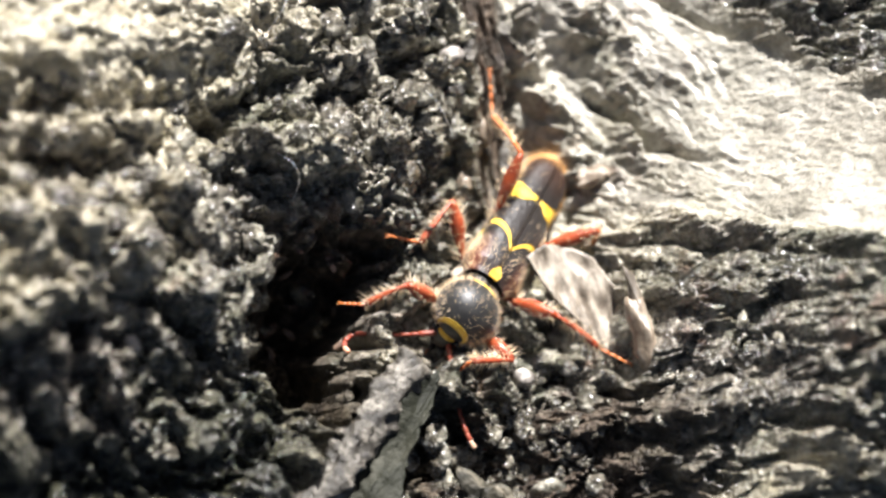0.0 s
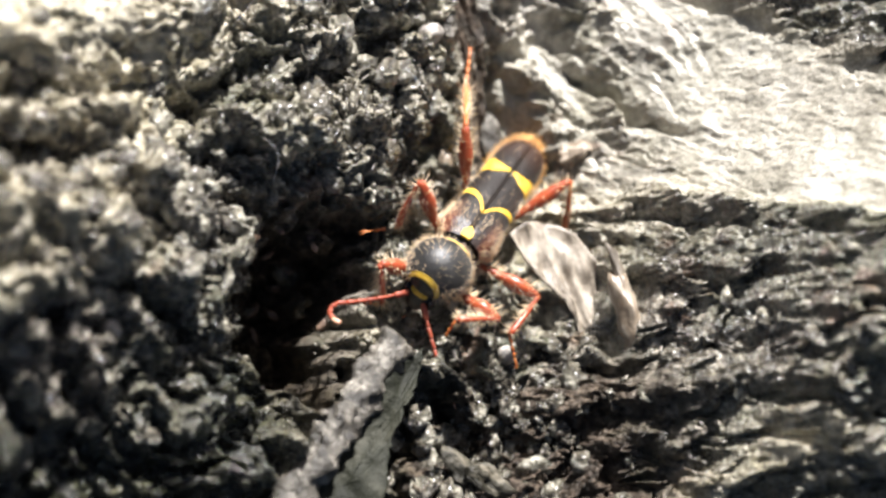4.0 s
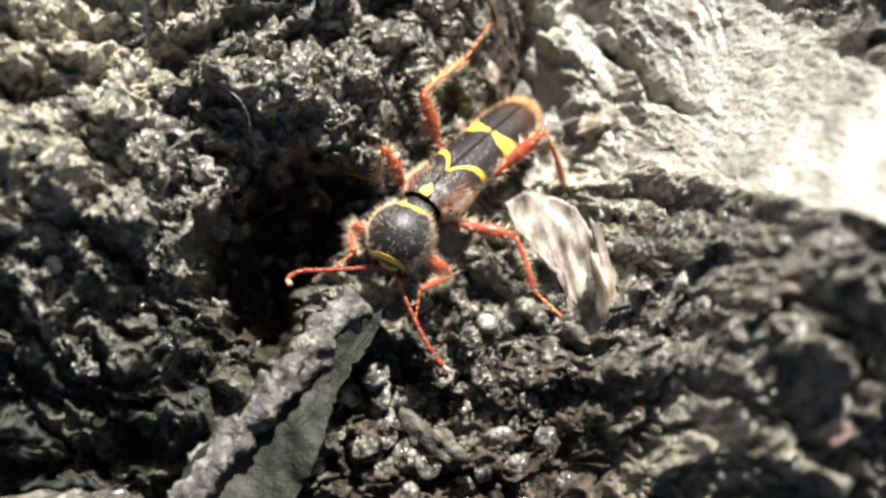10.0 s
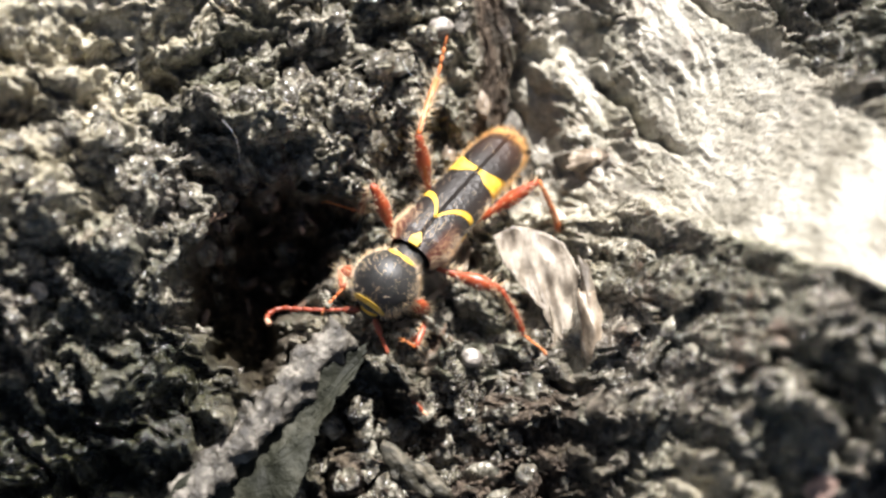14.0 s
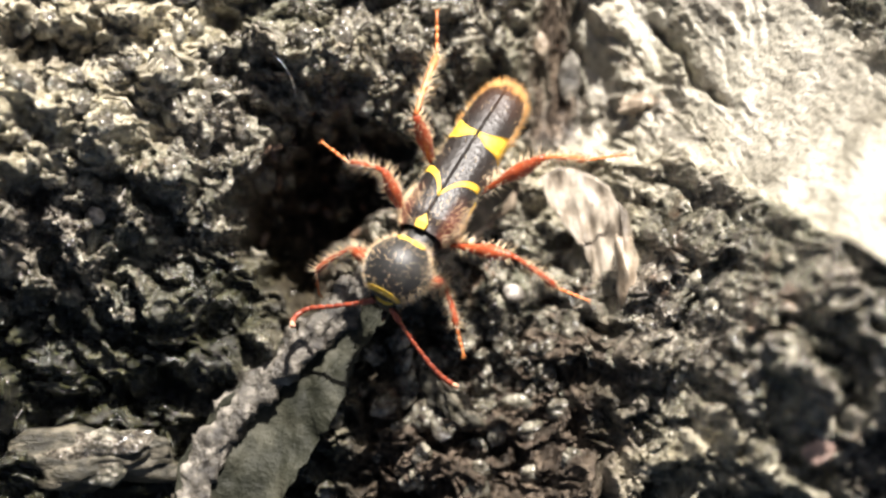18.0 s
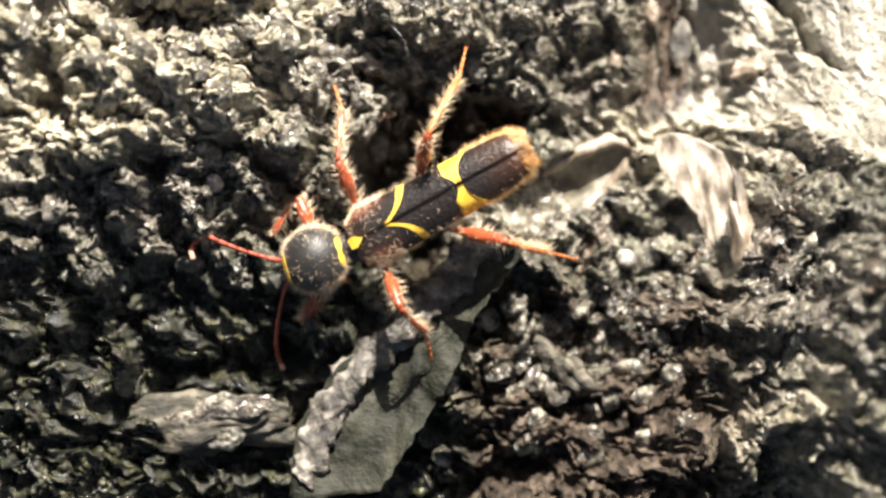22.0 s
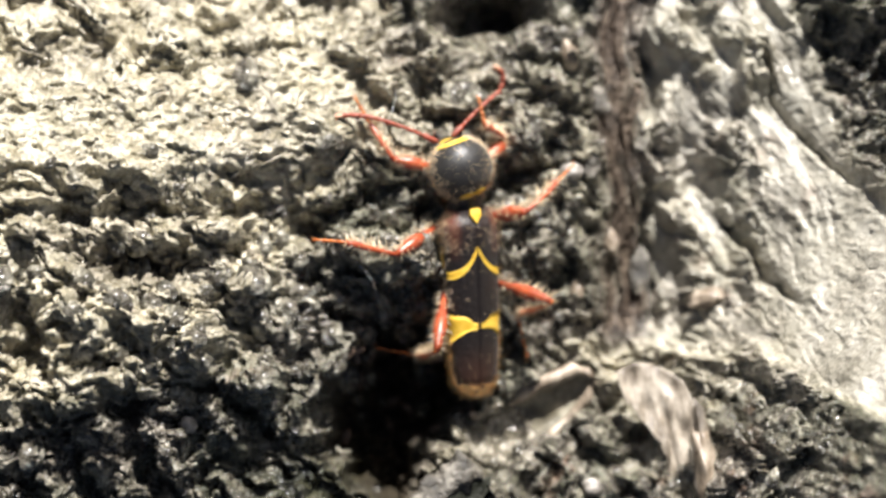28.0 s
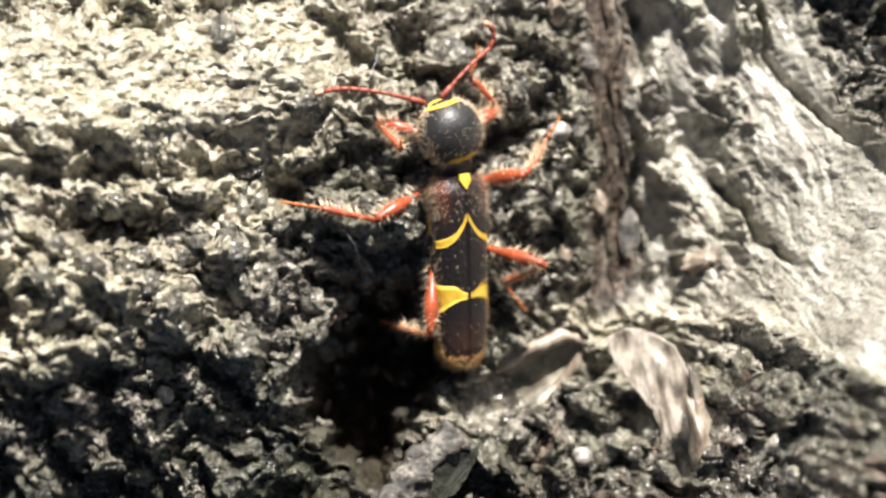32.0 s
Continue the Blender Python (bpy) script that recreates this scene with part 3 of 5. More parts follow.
AXIS_Y = np.arange(Y0, Y1 + 1e-6, STEP)


def spread(axis, limit):
    """The axis, carried on to the limit on both sides in growing steps."""
    out, gap = [], STEP
    at = 0.0
    while at < limit:
        gap *= 1.13
        at += gap
        out.append(at)
    return np.concatenate([axis[0] - np.array(out)[::-1], axis, axis[-1] + np.array(out)]), len(out)


LX, PADX = spread(AXIS_X, 150.0)
LY, PADY = spread(AXIS_Y, 62.0)
GX, GY = np.meshgrid(LX, LY, indexing="xy")
HZ, PALE, BROWN, ALGAE_SHADE, PLATE = relief(GX, GY)
NEAR = HZ[PADY:PADY + len(AXIS_Y), PADX:PADX + len(AXIS_X)].copy()
GROUND_Z = -88.0
# the log rounds off away from the sunlit crown
away = np.clip(np.abs(GY - 5.5) - 20.5, 0, 61.0)
HZ = HZ - (62.0 - np.sqrt(62.0 ** 2 - away ** 2))
HZ[0, :], HZ[-1, :], HZ[:, 0], HZ[:, -1] = GROUND_Z, GROUND_Z, GROUND_Z, GROUND_Z


def height(x, y, spread_mm=0.0, top=False):
    """Bark height at a place in mm, as the mean (or the upper level) of a small patch."""
    r = max(0, int(spread_mm / STEP))
    i = int(np.clip((x - X0) / STEP, r, NEAR.shape[1] - 1 - r))
    j = int(np.clip((y - Y0) / STEP, r, NEAR.shape[0] - 1 - r))
    patch = NEAR[j - r:j + r + 1, i - r:i + r + 1]
    return float(np.percentile(patch, 90) if top else patch.mean())


def build_bark():
    ny, nx = HZ.shape
    # overhangs: crests lean a little
    lean_x = 0.16 * gnoise(GX * 1.3, GY * 1.3, 201) + 0.08 * gnoise(GX * 3.7, GY * 3.7, 203)
    lean_y = 0.16 * gnoise(GX * 1.3, GY * 1.3, 205) + 0.08 * gnoise(GX * 3.7, GY * 3.7, 207)
    co = np.stack([GX + lean_x, GY + lean_y, HZ], axis=-1).reshape(-1, 3) * MM
    idx = np.arange(ny * nx, dtype=np.int32).reshape(ny, nx)
    quads = np.stack([idx[:-1, :-1], idx[:-1, 1:], idx[1:, 1:], idx[1:, :-1]], axis=-1).reshape(-1, 4)
    me = bpy.data.meshes.new("log_bark")
    me.vertices.add(len(co))
    me.vertices.foreach_set("co", co.astype(np.float32).ravel())
    me.loops.add(quads.size)
    me.loops.foreach_set("vertex_index", quads.astype(np.int32).ravel())
    me.polygons.add(len(quads))
    me.polygons.foreach_set("loop_start", np.arange(0, quads.size, 4, dtype=np.int32))
    me.polygons.foreach_set("loop_total", np.full(len(quads), 4, dtype=np.int32))
    me.polygons.foreach_set("use_smooth", np.ones(len(quads), dtype=bool))
    for name, grid in (("pale", PALE), ("brown", BROWN), ("algae_shade", ALGAE_SHADE), ("plate", PLATE)):
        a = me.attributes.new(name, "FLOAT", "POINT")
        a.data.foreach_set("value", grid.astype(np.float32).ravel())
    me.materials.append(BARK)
    me.update()
    me.validate()
    ob = new("log_bark", me)
    return tagged(ob, "rough grey fissured bark of a log in raking sun", "bark", kind="structure")


bark = build_bark()


def build_ground():
    n, size = 40, 40000.0
    axis = np.sign(np.linspace(-1, 1, n)) * np.abs(np.linspace(-1, 1, n)) ** 3 * size
    vs = [(x, y, GROUND_Z + 1.0 + 3.0 * math.sin(x * 0.01) * math.cos(y * 0.013)) for y in axis for x in axis]
    fs = [(j * n + i, j * n + i + 1, (j + 1) * n + i + 1, (j + 1) * n + i) for j in range(n - 1) for i in range(n - 1)]
    g = part("ground", (vs, fs), SOIL)
    tagged(g, "dark brown forest soil around the log", "ground", kind="structure")


build_ground()


# ---- loose and lifting pieces on the bark ----
def sheet(outline, lift, thick, rings=9, per_edge=5, ragged=0.12, seed=1, base=0.3):
    """A thin plate over an outline in mm: lift(x, y, s) above the bark's mean, s from 0 in the middle to 1 at the rim."""
    rnd = random.Random(seed)
    rim = []
    for k in range(len(outline)):
        a, b = np.array(outline[k]), np.array(outline[(k + 1) % len(outline)])
        for e in range(per_edge):
            p = a + (b - a) * e / per_edge
            rim.append(p + np.array([rnd.gauss(0, ragged), rnd.gauss(0, ragged)]))
    c = np.mean(np.array(rim), axis=0)
    z0 = height(c[0], c[1], 1.0) + base
    n = len(rim)
    top = []
    for r in range(1, rings + 1):
        s = r / rings
        for p in rim:
            q = c + (p - c) * s
            top.append((q[0], q[1], z0 + lift(q[0], q[1], s) + 0.05 * noise.noise((q[0] * 1.3, q[1] * 1.3, seed))))
    top.append((c[0], c[1], z0 + lift(c[0], c[1], 0.0)))
    m = len(top)
    vs = top + [(x, y, z - thick * (1.0 if i == m - 1 or i < n * (rings - 1) else 0.6)) for i, (x, y, z) in enumerate(top)]
    fs = []
    for r in range(rings - 1):
        for j in range(n):
            k = (j + 1) % n
            q = (r * n + j, r * n + k, (r + 1) * n + k, (r + 1) * n + j)
            fs.append(q[::-1])
            fs.append(tuple(i + m for i in q))
    for j in range(n):
        k = (j + 1) % n
        fs.append((m - 1, j, k))
        fs.append((2 * m - 1, m + k, m + j))
        e = (rings - 1) * n
        fs.append((e + j, m + e + j, m + e + k, e + k))
    return vs, fs


def pebble(r, seed, squash=(1, 1, 1), lumps=0.22, nu=12, nv=14):
    rings = []
    for i in range(1, nu):
        a = math.pi * i / nu
        ring = []
        for j in range(nv):
            b = 2 * math.pi * j / nv
            d = Vector((math.sin(a) * math.cos(b), math.sin(a) * math.sin(b), math.cos(a)))
            k = r * (1 + lumps * noise.noise(d * 1.3 + Vector((seed * 7.1, 0, 0))) * 1.6 + lumps * 0.6 * noise.noise(d * 3.4 + Vector((0, seed * 3.3, 0))))
            ring.append((d.x * k * squash[0], d.y * k * squash[1], d.z * k * squash[2]))
        rings.append(ring)
    return loft(rings)


def thing_at(name, geo, material, x, y, label, category, sink=0.25, turn=0.0, tilt=0.0, group=""):
    ob = part(name, geo, material)
    ob.matrix_basis = pose(x * MM, y * MM, (height(x, y, 0.4) + sink) * MM, tilt, 0, turn)
    return tagged(ob, label, category, group)


def build_flakes():
    f = part("bark_flake", sheet(GREY_OUT, lambda x, y, s: 0.35 * s ** 3 - 0.14 * (y + 6) + 0.03 * (x + 4) + 0.5 * noise.noise((x * 0.55, y * 0.4, 4.0)) + 0.22 * noise.noise((x * 1.7, y * 1.2, 9.0)), 0.3, 22, 9, 0.045, 3, 0.9), GREY_FLAKE)
    tagged(f, "smooth grey-olive inner bark flake, wedge-shaped, lying in a crusty frame", "bark flake")
    edge = [(-0.3, 0.3), (-1.5, -1.2), (-2.7, -2.4), (-3.9, -3.5), (-5.1, -4.6), (-6.0, -5.6), (-6.9, -6.8), (-7.6, -8.3), (-8.1, -9.8)]
    mid_x, mid_y = np.mean(np.array(GREY_OUT), axis=0)
    flake_z = height(mid_x, mid_y, 1.0) + 1.15
    rings = []
    for k in range((len(edge) - 1) * 12 + 1):
        i, q = divmod(k, 12)
        p = np.array(edge[i]) * (1 - q / 12) + np.array(edge[min(i + 1, len(edge) - 1)]) * q / 12
        zz = 0.15 * height(p[0], p[1], 0.5) + 0.85 * (flake_z + 0.2 - 0.14 * (p[1] + 6) + 0.03 * (p[0] + 4))
        ring = []
        for a in np.linspace(0, 2 * math.pi, 22, endpoint=False):
            d = Vector((math.cos(a), math.sin(a), k * 0.13))
            r = 0.72 * (1 + 0.7 * noise.noise(Vector((d.x * 1.3, d.y * 1.3, d.z * 1.1))) + 0.45 * noise.noise(Vector((d.x * 3.2, d.y * 3.2, d.z * 3.3))))
            ring.append((p[0] - 0.7 * r * math.cos(a), p[1] + 0.7 * r * math.cos(a), zz + 0.55 * r * math.sin(a)))
        rings.append(ring)
    part("crusted_edge", loft(rings), CRUST, f, "pale crumbling crust along the edge")

    def curl(x, y, s):
        u = (x - 8.0) * 0.9 + (y - 1.0) * 0.25
        return 0.55 + 0.2 * u * u * (1 if u > 0 else 1.25) - 0.10 * (y - 1.0) + 0.32 * noise.noise((x * 1.1, y * 0.7, 3.0)) + 0.15 * noise.noise((x * 3.4 + 0.7 * y, y * 0.8, 6.0)) + 0.10 * noise.noise((x * 8.0 + 1.5 * y, y * 0.9, 1.0))
    f = part("curled_flake", sheet(WHITE_OUT, curl, 0.16, 18, 4, 0.03, 7, 0.9), WHITE_FLAKE)
    tagged(f, "bleached curled bark flake with a torn lower edge", "bark flake")
    torn = [(8.9, 2.6), (9.35, 2.2), (9.6, 0.6), (9.45, -1.5), (9.2, -1.7), (9.15, 0.2)]
    part("torn_strip", sheet(torn, lambda x, y, s: 0.5 + 0.25 * (1 - s) - 0.05 * y, 0.18, 8, 4, 0.02, 8, 1.0), WHITE_FLAKE, f, "narrow strip torn along the grain")

    def cup(x, y, s):
        u = -0.44 * (x - 1.5) + 0.9 * (y - 2.0)
        west = min(0.0, x - 2.0)
        return 0.8 * s ** 3 * (0.4 + 0.6 * step(-0.6, 0.8, np.float64(u))) + 0.06 * u + 0.28 * noise.noise((x * 0.8, y * 0.8, 5.0)) + 0.30 * west - 0.03 * west * west
    rind = part("rind_cup", sheet(CUP_OUT, cup, 0.2, 16, 4, 0.03, 11, 0.1), RIND)
    tagged(rind, "leathery olive-brown rind cupped like a shell with a pale rim", "bark flake")
    c = np.mean(np.array(CUP_OUT), axis=0)
    z0 = height(c[0], c[1], 1.0) + 0.1
    path = [(-2.6, -0.6), (-1.8, 0.2), (-0.8, 1.0), (0.4, 1.95), (1.8, 2.75), (3.2, 3.4), (4.4, 3.9), (5.15, 3.55), (4.95, 2.7), (4.2, 1.85), (3.1, 0.85), (1.6, 0.05)]
    rings = []
    for k in range(len(path) * 4 - 3):
        i, f = divmod(k, 4)
        p = np.array(path[i]) * (1 - f / 4) + np.array(path[min(i + 1, len(path) - 1)]) * f / 4
        r = 0.30 * (0.45 + 0.55 * math.sin(math.pi * k / (len(path) * 4 - 4))) * (1 + 0.7 * noise.noise((k * 0.45, 2.0, 0.0)))
        zz = z0 + cup(p[0], p[1], 1.0)
        rings.append([(p[0] - 0.44 * r * math.cos(q), p[1] + 0.9 * r * math.cos(q), zz + r * math.sin(q)) for q in np.linspace(0, 2 * math.pi, 8, endpoint=False)])
    part("rim", loft(rings), TAN, rind, "thick tan rolled rim")

    slab = [(8.9, 1.3), (9.5, 1.2), (9.9, -0.4), (10.1, -2.0), (9.2, -2.6), (8.9, -1.2)]
    f = part("bark_slab", sheet(slab, lambda x, y, s: 0.5 * (1 - s * s) + 0.10 * math.sin(x * 7 - y) + 0.3 * noise.noise((x * 1.5, y * 1.1, 2.0)), 0.5, 12, 6, 0.05, 13, 0.2), TAN)
    tagged(f, "narrow fibrous slab of pale bark", "bark flake")

    chip = thing_at("bark_chip", pebble(1.0, 3, (2.7, 1.15, 0.8), 0.5, 34, 44), CHIP, -11.4, -7.6, "elongated pale chip of bark lying in a dark crevice", "bark chip", 0.7, 4)
    vs, fs = pebble(1.0, 5, (2.3, 0.8, 0.4), 0.6, 24, 30)
    part("crust", ([(x, y + 0.25, z + 0.5) for x, y, z in vs], fs), BARK, chip, "pale crumbling crust on top")
    thing_at("bark_chip", pebble(0.8, 8, (1.5, 0.8, 0.6), 0.6, 24, 30), CHIP, 2.4, -5.7, "dull brown flat chip of bark on a dark lump", "bark chip", 0.45, -40)
    thing_at("bark_chip", pebble(0.42, 9, (1.3, 0.9, 0.6), 0.3, 18, 22), PINK, 14.6, -6.2, "pinkish crumb of bark in the shaded hollow", "bark chip", 0.35, 15)
    thing_at("pebble", pebble(0.42, 12, (1, 0.9, 0.8), 0.25, 16, 18), PALE_GRIT, 4.9, -1.1, "small round pale grain lodged in the bark", "grain", 0.3)
    thing_at("pebble", pebble(0.36, 14, (1, 1, 0.9), 0.25, 16, 18), PALE_GRIT, -11.4, 1.9, "small round grey grain with a pale rim", "grain", 0.25)
    thing_at("pebble", pebble(0.5, 15, (1, 0.8, 0.8), 0.2), PALE_GRIT, 4.3, 12.2, "bright white grain on the crust", "grain", 0.3)
    thing_at("seed_husk", pebble(0.32, 17, (0.55, 1.4, 0.5), 0.1), PINK, -1.5, 4.7, "tiny tan husk in the brown hollow", "husk", 0.2, 10)
    thing_at("seed_husk", pebble(0.30, 18, (1.3, 0.6, 0.5), 0.1), PINK, -2.7, 5.3, "tiny reddish husk in the brown hollow", "husk", 0.2, 25)


build_flakes()


def build_litter():
    """Small loose litter: brown husks in the hollow, an oval scale and tan lumps on the plate."""
    rnd = random.Random(41)
    for k in range(16):
        x, y = rnd.uniform(-5.6, -0.6), rnd.uniform(0.4, 5.2)
        thing_at("seed_husk", pebble(rnd.uniform(0.16, 0.3), 60 + k, (rnd.uniform(1.2, 2.2), 0.7, 0.5), 0.3, 10, 12), HUSK, x, y,
                 "shrivelled brown husk on the floor of the hollow", "husk", 0.1, rnd.uniform(0, 180), rnd.uniform(-20, 20), "husks in the hollow")
    oval = [(7.1, 7.4), (7.0, 8.2), (7.2, 9.0), (7.6, 9.3), (7.95, 8.8), (8.0, 8.0), (7.8, 7.3), (7.4, 7.0)]
    tagged(part("bark_scale", sheet(oval, lambda x, y, s: 0.14 * (1 - s * s) + 0.05 * math.sin(6 * y), 0.2, 8, 4, 0.03, 21, 0.15), CRUST), "oval bleached scale of bark beside the fibres", "bark scale")
    ledge = [(9.2, 6.5), (9.6, 7.2), (10.4, 7.3), (11.2, 7.2), (11.8, 6.8), (11.3, 6.4), (10.6, 6.55), (9.9, 6.3)]
    tagged(part("bark_scale", sheet(ledge, lambda x, y, s: 0.35 * (1 - s * s) + 0.08 * math.sin(5 * x), 0.3, 9, 5, 0.06, 22, 0.08), TAN), "tan ledge of outer bark remaining on the pale plate", "bark scale")
    for k, (x, y, r) in enumerate(((4.6, 7.2, 0.34), (5.2, 12.6, 0.42), (6.2, 9.4, 0.36), (5.7, 15.4, 0.45), (4.4, 17.2, 0.4))):
        thing_at("bark_scale", pebble(r, 80 + k, (0.9, 1.5, 0.6), 0.35, 14, 16), (TAN, CRUST)[k % 2], x, y, "pale scrap of bark caught among brown fibres", "bark scale", 0.15, 8 * k - 15, 0, "scraps among the fibres")


build_litter()


def build_threads():
    for k, (a, b, sag) in enumerate((((-3.0, 15.4), (-4.6, 12.6), 0.4), ((2.6, 10.9), (4.2, 9.2), -0.35), ((-4.8, 8.4), (-3.9, 6.6), 0.3))):
        pts = []
        for t in np.linspace(0, 1, 13):
            x, y = a[0] + (b[0] - a[0]) * t, a[1] + (b[1] - a[1]) * t
            za, zb = height(*a, 0.2) + 0.05, height(*b, 0.2) + 0.05
            pts.append((x + sag * math.sin(math.pi * t), y, za + (zb - za) * t + 1.2 * math.sin(math.pi * t)))
        rings = [[(p[0] + 0.012 * math.cos(q), p[1] + 0.004 * math.sin(q), p[2] + 0.012 * math.sin(q)) for q in (0, 1.57, 3.14, 4.71)] for p in pts]
        tagged(part("silk_thread", loft(rings), SILK), "single fine pale thread strung over the bark", "thread", "silk threads")


build_threads()


def build_crumbs():
    """Crumbs of crust that sit on the bark: parts of it near the beetle's way, one joined piece further off."""
    rnd = random.Random(5)
    kinds = [mesh_from("bark_crumb", *pebble(0.34, 30 + k, (1, 0.75, 0.55), 0.95, 9, 10), BARK) for k in range(12)]
    made = 0
    zones = [((4.8, -2.6), (3.2, 2.6), 130), ((-9.0, 2.2), (4.5, 3.0), 50), ((-1.0, 8.6), (3.6, 2.0), 45), ((2.5, 12.5), (3.0, 3.0), 45), ((1.0, -6.5), (3.0, 3.0), 28)]
    for (cx, cy), (sx, sy), count in zones:
        for _ in range(count):
            x, y = rnd.gauss(cx, sx * 0.6), rnd.gauss(cy, sy * 0.6)
            if -8 < x < -1.2 and y < -1.5 and x + 0.6 * y > -12:
                continue
            ob = new("bark_crumb", kinds[rnd.randrange(12)])
            ob.parent = bark
            k = rnd.uniform(0.35, 0.95)
            ob.matrix_basis = pose(x * MM, y * MM, (height(x, y, 0.25) + 0.12 * k) * MM, rnd.uniform(-40, 40), rnd.uniform(-40, 40), rnd.uniform(0, 360)) @ Matrix.Diagonal((k, k, k, 1))
            made += 1
    # thin scales that lift off the crust
    scales = []
    for k in range(8):
        n = 7 + k % 3
        ring = [((0.42 + 0.2 * rnd.random()) * math.cos(2 * math.pi * j / n), (0.3 + 0.15 * rnd.random()) * math.sin(2 * math.pi * j / n)) for j in range(n)]
        vs = [(x, y, 0.10 * (x * x - y * y) + 0.05 + 0.04 * rnd.random()) for x, y in ring] + [(0, 0, 0.10)]
        vs += [(x * 0.9, y * 0.9, z - 0.10) for x, y, z in vs]
        m = n + 1
        fs = [(n, j, (j + 1) % n) for j in range(n)] + [(m + n, m + (j + 1) % n, m + j) for j in range(n)] + [(j, m + j, m + (j + 1) % n, (j + 1) % n) for j in range(n)]
        scales.append(mesh_from("bark_scale", vs, fs, BARK))
    for (cx, cy), (sx, sy), count in (((-10.0, 7.0), (6.0, 4.5), 110), ((0.0, 11.0), (3.6, 4.0), 70), ((3.0, -4.5), (5.0, 3.5), 60), ((13.0, -3.0), (4.0, 3.0), 40)):
        for _ in range(count):
            x, y = rnd.gauss(cx, sx * 0.6), rnd.gauss(cy, sy * 0.6)
            ob = new("bark_scale", scales[rnd.randrange(8)])
            ob.parent = bark
            k = rnd.uniform(0.5, 1.5)
            ob.matrix_basis = pose(x * MM, y * MM, (height(x, y, 0.3) + 0.1) * MM, rnd.uniform(-25, 25), rnd.uniform(-25, 25), rnd.uniform(0, 360)) @ Matrix.Diagonal((k, k, k, 1))


build_crumbs()


# ---- the beetle: origin in the middle of the pronotum, +x ahead, +y to its left ----
def elytron(u, v, side, out=0.0):
    """A place on a wing case: u from shoulder to tip, v from the seam to the side."""
    w = 1.22 * (0.72 + 0.28 * step(0, 0.09, np.float64(u))) * (1 + 0.05 * math.exp(-((u - 0.07) / 0.06) ** 2)) * (1 - 0.17 * u)
    if u > 0.80:
        w *= 0.26 + 0.74 * math.sqrt(max(0.0, 1 - ((u - 0.80) / 0.205) ** 2))
    th = radians(104) * v
    zc = -0.30 - 0.35 * u * u
    h = (0.90 - 0.10 * u) * (0.72 + 0.28 * float(step(0, 0.1, np.float64(u))))
    if u > 0.9:
        h *= 1 - 2.6 * (u - 0.9)
    s, c = math.sin(th), math.cos(th)
    y = (w + out) * math.copysign(abs(s) ** 0.86, s)
    z = zc + (h + out) * math.copysign(abs(c) ** 0.80, c)
    return (-1.68 - 7.8 * u, side * (0.004 + y), z)


def strip_on(side, v0, v1, front, back, nv=16, nu=5, out=0.016):
    vs, fs = [], []
    for layer in (out, -0.02):
        for i in range(nv + 1):
            v = v0 + (v1 - v0) * i / nv
            a, b = front(v), back(v)
            for j in range(nu + 1):
                vs.append(elytron(a + (b - a) * j / nu, v, side, layer))
    m = (nv + 1) * (nu + 1)
    for i in range(nv):
        for j in range(nu):
            q = (i * (nu + 1) + j, i * (nu + 1) + j + 1, (i + 1) * (nu + 1) + j + 1, (i + 1) * (nu + 1) + j)
            fs.append(q if side > 0 else q[::-1])
    for i in range(nv):
        for j in (0, nu):
            a, b = i * (nu + 1) + j, (i + 1) * (nu + 1) + j
            fs.append((a, b, b + m, a + m))
    for i in (0, nv):
        for j in range(nu):
            a, b = i * (nu + 1) + j, i * (nu + 1) + j + 1
            fs.append((a, b, b + m, a + m))
    return vs, fs


def wing_case(side):
    nu, nv = 60, 22
    vs = [elytron(i / nu, j / nv, side) for i in range(nu + 1) for j in range(nv + 1)]
    fs = [(i * (nv + 1) + j, i * (nv + 1) + j + 1, (i + 1) * (nv + 1) + j + 1, (i + 1) * (nv + 1) + j) for i in range(nu) for j in range(nv)]
    if side < 0:
        fs = [f[::-1] for f in fs]
    # turned-in margin and the inner face along the seam
    k = len(vs)
    vs += [(x, y * 0.86, z - 0.06) for x, y, z in (elytron(i / nu, 1.0, side) for i in range(nu + 1))]
    fs += [(i * (nv + 1) + nv, k + i, k + i + 1, (i + 1) * (nv + 1) + nv) for i in range(nu)]
    k = len(vs)
    vs += [(x, y, z - 0.12) for x, y, z in (elytron(i / nu, 0.0, side) for i in range(nu + 1))]
    fs += [(i * (nv + 1), k + i, k + i + 1, (i + 1) * (nv + 1)) for i in range(nu)]
    return vs, fs


def pron_shape(p):
    # a globe, a little narrower at the neck, flattened below
    x = p[0]
    k = 1.0 - 0.10 * max(0.0, -x) ** 3 - 0.05 * max(0.0, x) ** 2
    return [x, p[1] * k, p[2] * k * (0.8 if p[2] < 0 else 1.0)]


PRON = (1.30, 1.31, 1.12)


